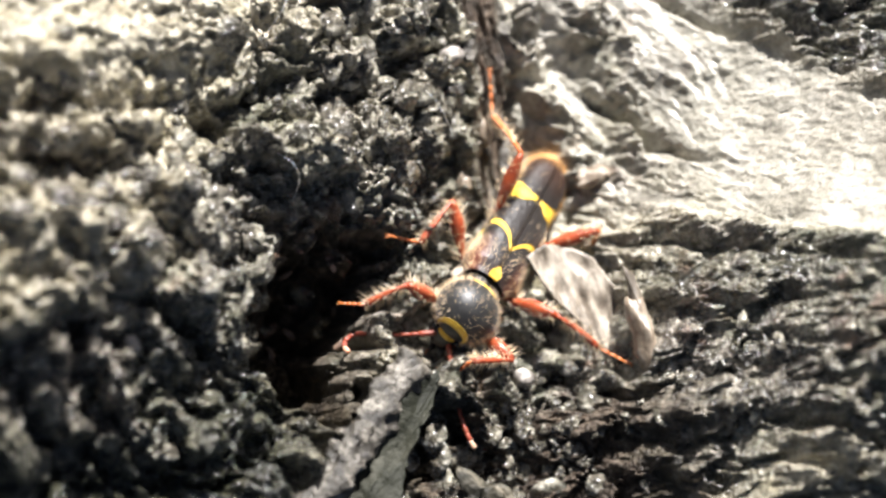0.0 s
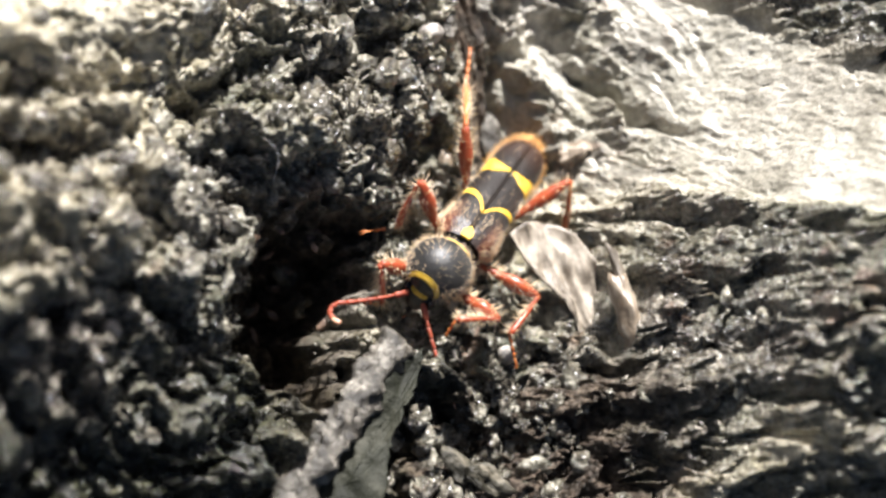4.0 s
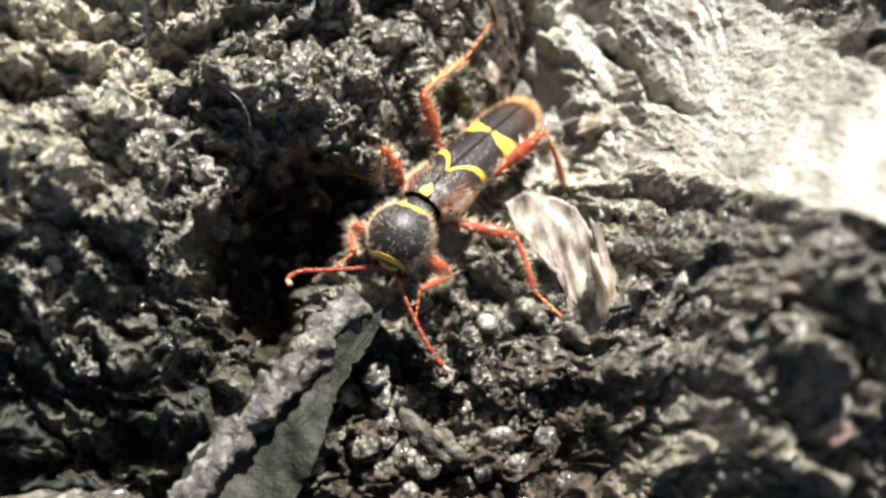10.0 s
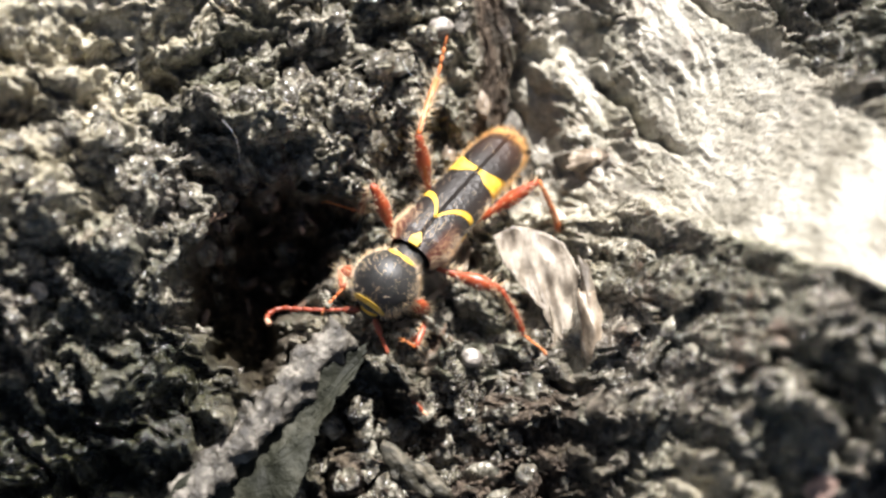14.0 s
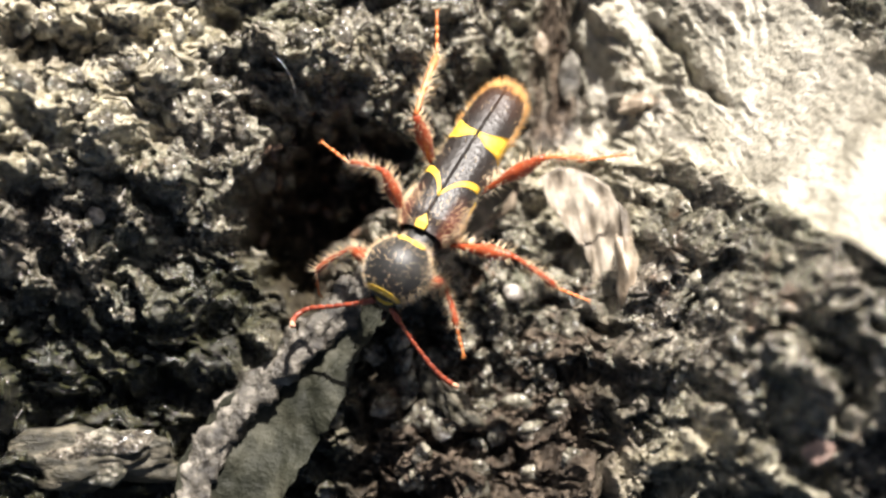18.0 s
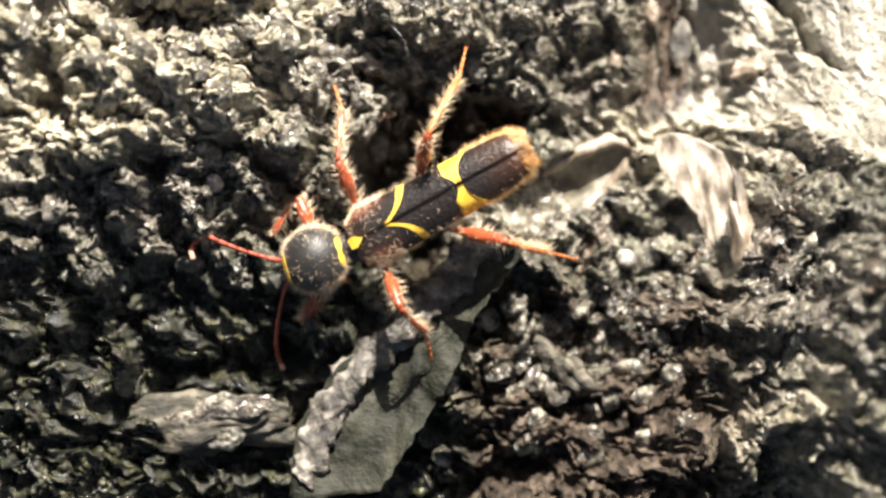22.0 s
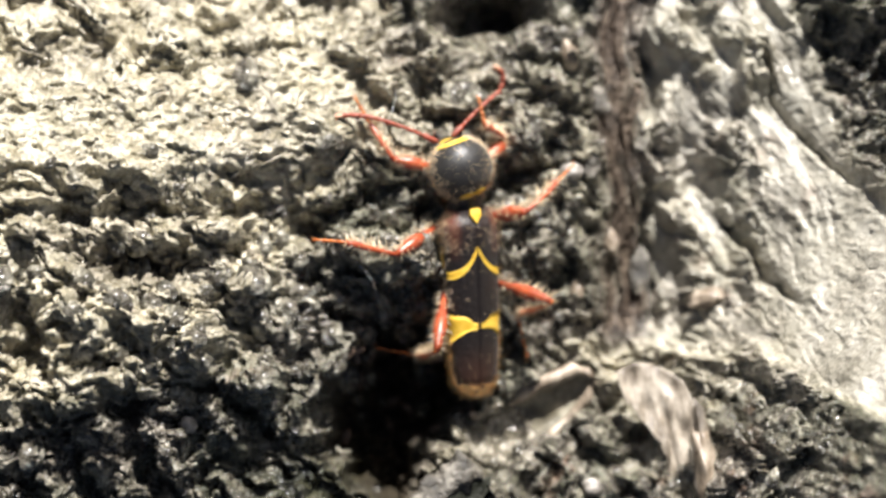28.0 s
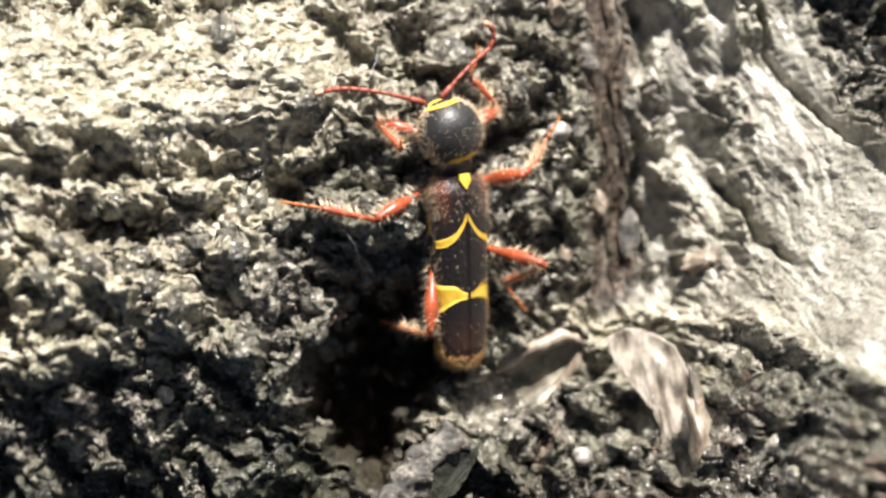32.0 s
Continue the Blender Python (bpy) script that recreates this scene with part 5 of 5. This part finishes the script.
    steps["mid", -1] += [
        (25, 1.1, 10.8, 5.9, 2.8, 11.0, 4.5, 4.0, 11.9, 4.7),
        (25.5, 3.1, 11.2, 4.7, 4.1, 11.9, 2.9, 4.2, 12.6, 1.6),
        (28, 2.2, 10.2, 4.4, 3.5, 11.5, 3.3, 4.3, 12.3, 2.3),
        (30, 2.4, 10.2, 4.4, 3.5, 11.6, 3.0, 4.4, 12.4, 2.2),
        (32, 2.6, 10.1, 4.2, 3.4, 11.3, 2.6, 4.2, 12.5, 2.2),
    ]
    steps["front", -1] = [
        (0, 0.4, 3.1, 1.4, -1.2, 2.6, 0.7, -2.0, 2.9, -0.2),
        (1, -0.5, 3.6, 2.5, -1.9, 2.7, 1.9, -2.1, 3.2, 0.9),
        (2, -0.4, 3.5, 1.5, -0.3, 2.5, -0.0, -1.6, 3.3, -0.1),
        (3, -0.2, 3.1, 1.8, -0.1, 1.8, 1.1, -1.2, 2.8, 0.3),
    ]
    steps["front", -1] += [
        (6, -0.1, 3.0, 2.6, 0.0, 2.1, 1.3, -1.3, 2.9, 0.1),
        (7, -0.1, 3.3, 0.2, -0.3, 2.1, 1.2, -2.2, 3.0, 0.2),
        (8, -0.4, 3.1, -0.7, -0.3, 2.0, 1.2, -2.2, 2.6, -0.7),
        (10, -0.2, 3.1, -0.0, -0.2, 2.0, 1.4, -2.0, 2.1, -0.3),
        (12, -0.1, 3.1, -0.0, -0.2, 2.0, 1.3, -1.6, 2.3, -1.1),
        (14, -0.1, 2.6, -0.1, -0.1, 1.9, 1.3, -1.9, 1.5, -1.3),
    ]
    steps["front", -1] += [
        (17, -1.4, 0.7, 3.7, -2.9, -0.1, 3.1, -3.3, -0.5, 2.0),
        (18, -1.7, 0.7, 4.3, -3.0, -0.2, 3.5, -2.9, -1.4, 2.5),
        (18.5, -2.5, 0.6, 3.9, -3.9, -0.4, 2.9, -3.9, -1.4, 1.4),
        (19, -3.5, 1.0, 3.5, -5.1, 0.3, 3.1, -5.3, -0.6, 1.4),
        (20, -3.4, 0.8, 2.7, -4.6, -0.0, 3.2, -4.9, -0.6, 1.1),
    ]
    steps["front", -1] += [
        (21, -5.7, 0.1, 2.9, -7.0, -0.4, 3.9, -7.2, -0.4, 1.5),
        (21.5, -7.9, 1.4, 4.6, -9.3, -0.1, 4.1, -9.4, 0.5, 1.5),
        (22, -8.2, 1.3, 3.9, -9.3, -0.2, 3.9, -9.3, 0.6, 1.2),
        (22.5, -7.9, 2.3, 4.7, -9.1, 1.6, 2.6, -8.8, 2.7, -0.2),
    ]
    steps["front", -1] += [
        (23, -6.6, 6.1, 4.2, -7.9, 5.4, 5.5, -8.3, 6.8, 2.6),
        (23.5, -4.3, 8.6, 4.9, -5.3, 10.1, 4.4, -5.9, 10.5, 2.3),
        (24, -2.5, 11.3, 3.5, -2.2, 12.6, 3.4, -3.8, 12.2, 2.1),
        (24.5, -1.6, 11.7, 2.9, -1.3, 13.2, 2.4, -3.1, 12.9, 2.0),
    ]
    steps["front", -1] += [
        (25, 0.3, 12.6, 2.8, 1.2, 13.9, 2.0, -0.7, 14.4, 2.1),
        (25.5, 1.5, 13.3, 2.3, 3.2, 14.0, 2.3, 2.0, 15.2, 2.1),
        (28, 1.1, 13.0, 1.9, 0.9, 13.8, 2.5, 1.1, 14.9, 1.7),
        (30, 1.2, 12.8, 1.6, 1.1, 13.9, 2.5, 0.9, 15.0, 2.4),
        (32, 1.5, 12.8, 2.0, 1.2, 13.6, 2.2, 0.9, 14.9, 2.7),
    ]
    steps["hind", 1] = [
        (0, 9.3, 4.4, 0.6, 9.2, 3.7, -0.9, 11.3, 4.9, -1.3),
        (1, 8.3, 4.2, 1.1, 8.0, 2.8, 0.2, 10.2, 3.7, -0.2),
        (2, 8.9, 4.3, 0.5, 8.6, 3.1, -0.4, 10.8, 4.1, -0.8),
        (3, 8.8, 5.5, 0.7, 8.9, 4.1, -0.3, 10.9, 5.3, -0.9),
    ]
    steps["hind", 1] += [
        (6, 9.0, 5.3, 0.9, 8.9, 4.3, -0.3, 10.9, 5.0, -0.4),
        (7, 8.1, 5.2, 1.5, 8.8, 4.2, -0.4, 10.0, 4.8, 0.5),
        (8, 8.2, 5.6, 0.2, 8.7, 4.2, -0.9, 10.2, 4.8, 0.5),
        (10, 7.8, 6.4, 0.7, 8.6, 4.8, -1.2, 9.6, 4.2, 0.7),
        (12, 8.4, 6.2, 0.6, 8.7, 4.4, -0.9, 9.6, 4.2, 0.7),
        (14, 7.9, 5.8, 0.6, 8.7, 4.4, -0.8, 10.0, 4.7, 0.3),
    ]
    steps["hind", 1] += [
        (17, 6.4, 4.5, 4.4, 8.2, 4.3, 2.1, 9.7, 4.5, 0.9),
        (18, 5.8, 4.2, 6.1, 7.5, 4.2, 3.7, 9.3, 4.5, 2.9),
        (18.5, 4.9, 2.0, 6.5, 6.5, 1.5, 4.0, 8.2, 1.8, 3.2),
        (19, 4.3, 2.0, 6.0, 6.6, 1.7, 4.2, 7.9, 1.7, 2.7),
        (20, 4.7, 2.5, 5.2, 6.6, 1.9, 3.0, 8.3, 1.6, 2.1),
    ]
    steps["hind", 1] += [
        (21, 2.6, -0.5, 6.3, 3.2, -1.4, 3.6, 5.4, -2.1, 2.7),
        (21.5, 0.4, -1.1, 6.1, 2.9, -1.1, 4.6, 2.8, -2.1, 2.7),
        (22, 0.0, -0.4, 6.8, 1.6, -0.8, 4.3, 2.8, -1.1, 2.8),
        (22.5, 0.2, -0.2, 5.2, 2.0, -0.9, 2.9, 2.9, -1.1, 1.3),
    ]
    steps["hind", 1] += [
        (23, -0.3, 0.7, 5.1, 1.8, -0.7, 3.5, 2.9, -1.2, 2.0),
        (23.5, 0.0, 1.5, 4.1, 1.8, -0.2, 2.6, 3.0, -1.3, 1.4),
        (24, -0.5, 2.3, 4.5, 0.6, 0.2, 2.7, 1.2, -1.0, 3.1),
        (24.5, -0.4, 2.8, 4.5, 0.3, 0.7, 2.5, 0.7, 0.0, 1.3),
    ]
    steps["hind", 1] += [
        (25, -2.2, 6.7, 7.0, -2.8, 5.5, 4.3, -3.1, 4.8, 2.5),
        (25.5, -3.2, 8.2, 7.2, -4.4, 6.8, 4.9, -5.4, 5.4, 4.0),
        (28, -1.5, 4.7, 4.0, -2.3, 4.5, 1.1, -4.1, 4.9, 0.4),
        (30, -1.3, 4.1, 3.1, -2.2, 4.5, 0.3, -3.2, 4.7, -1.4),
        (32, -1.2, 4.0, 3.2, -2.5, 4.4, 0.6, -3.3, 4.7, -1.3),
    ]
    steps["mid", 1] = [
        (0, 6.3, 1.1, 1.7, 7.9, -0.4, 1.6, 8.7, -1.1, 2.1),
        (1, 4.6, 0.5, 2.3, 3.5, -0.2, 1.3, 2.7, -0.5, 1.4),
        (2, 5.3, 0.5, 1.5, 3.5, -0.2, 1.4, 3.1, -0.9, 0.7),
        (3, 6.2, 0.7, 1.0, 3.8, -0.0, 1.6, 3.2, -0.9, 1.0),
    ]
    steps["mid", 1] += [
        (6, 6.4, 1.7, 2.2, 7.0, -0.5, 2.3, 8.2, -1.3, 2.5),
        (7, 5.9, 1.6, 1.8, 6.8, -0.4, 1.8, 8.0, -1.3, 2.1),
        (8, 5.7, 1.5, 1.6, 6.8, -0.4, 1.7, 8.0, -1.3, 2.1),
        (10, 6.2, 2.2, 1.5, 6.7, 0.1, 1.4, 7.7, -1.0, 1.5),
        (12, 6.4, 1.9, 1.4, 6.9, -0.2, 1.0, 7.9, -1.2, 1.9),
        (14, 6.1, 1.5, 1.4, 7.0, -0.2, 0.4, 7.9, -1.2, 1.9),
    ]
    steps["mid", 1] += [
        (17, 4.6, 0.7, 6.1, 6.3, -0.5, 5.3, 7.5, -1.3, 5.5),
        (18, 4.6, 0.4, 6.6, 6.3, -0.8, 5.7, 7.6, -1.3, 5.3),
        (18.5, 3.6, -1.0, 6.0, 5.5, -1.1, 5.0, 7.0, -1.4, 5.2),
        (19, 1.9, -1.4, 6.2, 2.4, -2.6, 4.4, 2.8, -3.1, 3.1),
        (20, 2.4, -1.1, 5.4, 2.1, -2.0, 3.4, 2.7, -3.2, 2.8),
    ]
    steps["mid", 1] += [
        (21, -0.5, -3.1, 5.9, 0.8, -4.4, 4.7, 1.7, -5.4, 4.0),
        (21.5, -3.6, -3.4, 5.9, -3.0, -4.5, 4.1, -2.8, -5.2, 2.7),
        (22, -4.1, -2.9, 6.4, -3.2, -3.9, 4.7, -3.0, -5.0, 3.7),
        (22.5, -4.2, -2.0, 4.7, -3.4, -3.8, 3.8, -3.1, -5.1, 3.1),
    ]
    steps["mid", 1] += [
        (23, -4.7, 0.3, 5.1, -4.4, -1.9, 5.1, -4.6, -2.9, 4.2),
        (23.5, -4.2, 3.8, 5.8, -4.0, 3.1, 3.8, -5.7, 0.3, 3.5),
        (24, -3.8, 5.9, 6.0, -3.8, 4.3, 4.5, -5.7, 2.5, 3.3),
        (24.5, -4.0, 6.0, 5.5, -5.8, 5.5, 4.3, -5.3, 3.5, 3.2),
    ]
    steps["mid", 1] += [
        (25, -3.9, 8.1, 5.6, -5.1, 7.1, 4.0, -5.4, 6.0, 3.0),
        (25.5, -3.4, 10.7, 6.0, -4.5, 9.9, 4.4, -5.9, 9.2, 4.4),
        (28, -3.3, 8.4, 4.4, -4.9, 9.0, 5.0, -6.3, 9.2, 4.5),
        (30, -3.5, 8.2, 4.5, -4.8, 8.9, 4.9, -6.3, 9.0, 4.7),
        (32, -3.5, 8.3, 4.5, -4.8, 8.8, 4.8, -6.3, 9.1, 4.9),
    ]
    steps["front", 1] = [
        (0, 3.8, 0.1, 1.4, 2.3, -0.2, 2.0, 4.7, -1.3, 0.4),
        (1, 2.0, 0.2, 1.9, 0.5, 0.1, 2.4, 2.7, -1.4, 1.3),
        (2, 2.6, 0.6, 1.3, 1.1, 0.3, 1.7, 2.7, -1.7, 1.4),
        (3, 3.4, 1.1, 1.9, 2.1, 0.6, 2.5, 3.0, -1.3, 1.1),
    ]
    steps["front", 1] += [
        (6, 3.3, 1.1, 1.9, 2.2, 0.4, 2.3, 3.5, 0.0, 1.0),
        (7, 2.3, 1.1, 2.2, 1.3, 0.4, 2.5, 2.0, -0.1, 2.2),
        (8, 2.5, 1.1, 1.2, 1.6, 0.1, 1.5, 2.0, -0.1, 2.2),
        (10, 2.8, 1.4, 1.7, 2.2, 0.3, 2.2, 2.2, -0.1, 2.0),
        (12, 3.1, 1.5, 1.2, 2.6, 0.3, 1.6, 2.2, -0.1, 2.0),
        (14, 3.0, 1.0, 0.7, 2.7, -0.5, 1.0, 2.1, -0.3, 2.1),
    ]
    steps["front", 1] += [
        (17, 1.7, -0.4, 4.1, 2.0, -2.1, 4.1, 2.7, -1.1, 1.2),
        (18, 2.0, -0.6, 4.2, 2.5, -2.3, 4.3, 2.8, -3.5, 4.3),
        (18.5, 0.8, -2.3, 3.4, 1.4, -3.4, 2.1, 0.8, -4.4, 3.1),
        (19, -1.2, -2.3, 3.7, -0.9, -3.4, 2.6, -1.7, -4.2, 3.0),
        (20, -1.0, -1.9, 3.5, -0.9, -2.8, 2.9, -1.8, -3.5, 2.4),
    ]
    steps["front", 1] += [
        (21, -4.5, -2.9, 4.2, -4.8, -3.5, 3.9, -4.4, -4.3, 2.8),
        (21.5, -7.2, -2.5, 4.2, -7.7, -3.0, 4.0, -6.8, -3.0, 3.6),
        (22, -7.2, -2.3, 4.1, -7.8, -2.8, 4.0, -7.0, -3.2, 3.7),
        (22.5, -7.7, -0.6, 2.6, -8.5, -0.9, 2.8, -7.6, -1.1, 4.2),
    ]
    steps["front", 1] += [
        (23, -7.5, 3.1, 4.9, -8.2, 3.2, 5.7, -7.9, 1.9, 5.9),
        (23.5, -7.3, 6.3, 4.5, -8.8, 6.8, 5.8, -8.6, 5.9, 5.3),
        (24, -6.3, 8.4, 4.1, -7.6, 8.8, 4.3, -8.5, 9.0, 5.2),
        (24.5, -6.0, 9.4, 4.2, -7.7, 9.7, 3.8, -8.0, 9.1, 4.9),
    ]
    steps["front", 1] += [
        (25, -5.0, 11.0, 4.1, -6.4, 11.0, 4.1, -7.4, 11.3, 4.0),
        (25.5, -2.5, 14.2, 3.4, -4.4, 14.6, 3.8, -2.9, 15.2, 2.8),
        (28, -2.7, 12.4, 3.6, -3.9, 13.7, 3.5, -4.2, 14.2, 3.5),
        (30, -2.7, 12.4, 3.3, -4.1, 13.3, 3.1, -4.3, 14.1, 3.7),
        (32, -2.8, 12.3, 3.2, -2.4, 11.5, 3.9, -4.1, 14.0, 4.1),
    ]
    tips = {}
    tips[1] = [(0, 1.3, -2.3, 2.1), (1, -0.9, -1.5, 4.4), (2, -0.8, -1.5, 3.8), (3, 1.5, -2.8, 1.9), (6, 1.7, -3.0, 2.0), (7, 0.6, -3.2, 2.4), (8, 0.9, -3.3, 2.1), (10, 2.6, -3.1, 2.3), (12, 2.5, -2.8, 2.4), (14, 2.4, -3.5, 2.1)]
    tips[1] += [(17, 2.6, -4.8, 6.3), (18, 2.2, -5.1, 5.5), (18.5, -1.4, -5.2, 3.1), (19, -3.5, -6.3, 4.2), (20, -2.3, -6.1, 4.8), (21, -6.5, -6.8, 3.2), (21.5, -10.0, -5.5, 2.5), (22, -9.9, -5.4, 2.5), (22.5, -10.7, -2.3, 4.1), (23, -11.4, 2.7, 6.4), (23.5, -10.4, 7.1, 6.9), (24, -9.2, 10.3, 5.8), (24.5, -8.5, 11.6, 5.3)]
    tips[1] += [(25, -6.5, 14.1, 5.4), (25.5, -2.1, 17.7, 1.5), (28, -5.0, 14.9, 4.2), (30, -4.9, 14.2, 4.5), (32, -4.8, 14.0, 4.7)]
    tips[-1] = [(0, -2.6, 1.6, -0.4), (1, -4.2, 2.0, 1.4), (2, -3.8, 2.1, 0.8), (3, -3.3, 1.5, 2.2), (6, -3.2, 1.9, 2.8), (7, -3.4, 1.9, 5.0), (8, -4.1, 2.0, 1.3), (10, -3.5, 1.4, 1.1), (12, -3.3, 2.0, 0.9), (14, -3.7, 1.1, 1.1)]
    tips[-1] += [(17, -4.3, -1.5, 3.7), (18, -4.4, -1.9, 4.3), (18.5, -5.2, -1.9, 2.7), (19, -6.1, -1.4, 3.5), (20, -6.2, -1.4, 3.5), (21, -8.2, -1.3, 5.0), (21.5, -10.8, -0.6, 4.8), (22, -11.0, -0.6, 5.1), (22.5, -10.9, 2.3, 5.8), (23, -8.9, 8.1, 6.3), (23.5, -6.2, 11.9, 3.5), (24, -4.4, 13.6, 3.9), (24.5, -3.2, 14.3, 3.6)]
    tips[-1] += [(25, -1.2, 14.5, 2.7), (25.5, 2.3, 16.0, 1.3), (28, 2.0, 16.5, 2.0), (30, 2.1, 16.4, 3.1), (32, 2.2, 16.4, 2.7)]
    times = [k * 0.25 for k in range(129)]
    poses = {}
    for t in times:
        x, y, z, head, tilt, bank = between(body, t)
        poses[t] = Matrix.Translation((x * MM, y * MM, z * MM)) @ pose(0, 0, 0, 0, 0, head) @ pose(0, 0, 0, 0, -tilt, 0) @ pose(0, 0, 0, bank, 0, 0)
    walk(beetle, [(t, poses[t]) for t in times])

    # the pronotum and the head nod and turn about the neck
    neck = Vector((-1.05, 0, -0.15)) * MM
    nod = {}
    for t in times:
        pitch, turn = between(nods, t)
        nod[t] = Matrix.Translation(neck) @ pose(0, 0, 0, 0, 0, float(turn)) @ pose(0, 0, 0, 0, float(pitch), 0) @ Matrix.Translation(-neck)
    for ob in nodding:
        walk(ob, [(t, nod[t]) for t in times])

    for (pair, s), (femur, tibia, toes) in legs.items():
        a, b = FEMUR[pair], SHIN[pair] * 0.6
        hip = Vector((HIP[pair][0], s * HIP[pair][1], HIP[pair][2]))
        thigh, shin, foot = [], [], []
        for t in times:
            inv = poses[t].inverted()
            v = between(steps[pair, s], t)
            knee, ankle, toe = ((inv @ (Vector(v[k:k + 3]) * MM)) / MM for k in (0, 3, 6))
            up = Vector((0, 0.3 * s, 1.0))
            knee = hip + (knee - hip).normalized() * a
            ankle = knee + (ankle - knee).normalized() * b
            thigh.append((t, aim(hip, knee, up)))
            lower = aim(knee, ankle, up)
            shin.append((t, lower))
            local = (lower.inverted() @ (toe * MM)) / MM - Vector((b, 0, 0))
            local.x = max(local.x, 0.25 * local.length)
            foot.append((t, aim(Vector((b, 0, 0)), Vector((b, 0, 0)) + local, Vector((0, 0, 1)))))
        walk(femur, thigh)
        walk(tibia, shin)
        for joint in toes:
            walk(joint, foot[::2])

    for s, feeler in feelers.items():
        root = Vector((1.32, s * 0.34, -0.60))
        rows = []
        for t in times:
            tip = Vector(between(tips[s], t))
            local = (poses[t].inverted() @ (tip * MM)) / MM
            base = (nod[t] @ (root * MM)) / MM
            rows.append((t, aim(base, local, Vector((-0.4, 0, 1)))))
        walk(feeler, rows)

    walk(gnat, [
        (0.0, pose(-60 * MM, 10 * MM, 30 * MM)), (27.6, pose(-60 * MM, 10 * MM, 30 * MM)), (28.4, pose(-34 * MM, 12 * MM, 22 * MM, 0, 0, 0)),
        (28.5, pose(-6.3 * MM, 8.2 * MM, 13.0 * MM, 0, 0, 0)),
        (28.6, pose(-3.8 * MM, 7.4 * MM, 13.0 * MM, 0, 0, 20)),
        (28.7, pose(-1.0 * MM, 13.7 * MM, 13.0 * MM, 0, 0, 60)),
        (28.8, pose(-2.5 * MM, 5.6 * MM, 13.0 * MM, 0, 0, -100)),
        (28.9, pose(-1.9 * MM, 7.8 * MM, 13.0 * MM, 0, 0, 40)),
        (29, pose(-3.2 * MM, 3.2 * MM, 13.0 * MM, 0, 0, -60)),
        (29.1, pose(4.0 * MM, -9.5 * MM, 13.0 * MM, 0, 0, -50)),
        (29.4, pose(24 * MM, -14 * MM, 26 * MM, 0, 0, -30)), (30.2, pose(55 * MM, -20 * MM, 34 * MM, 0, 0, -30)), (32.0, pose(58 * MM, -20 * MM, 34 * MM, 0, 0, -30))])
    for wing, s in gnat_wings:
        beat = [(0.0, pose(0, 0, 0)), (28.4, pose(0, 0, 0))]
        beat += [(28.4 + 0.0667 * k, pose(0, 0, 0, s * (38 if k % 2 else -30), 0, 0)) for k in range(1, 16)]
        walk(wing, beat + [(29.6, pose(0, 0, 0)), (32.0, pose(0, 0, 0))])


motions()
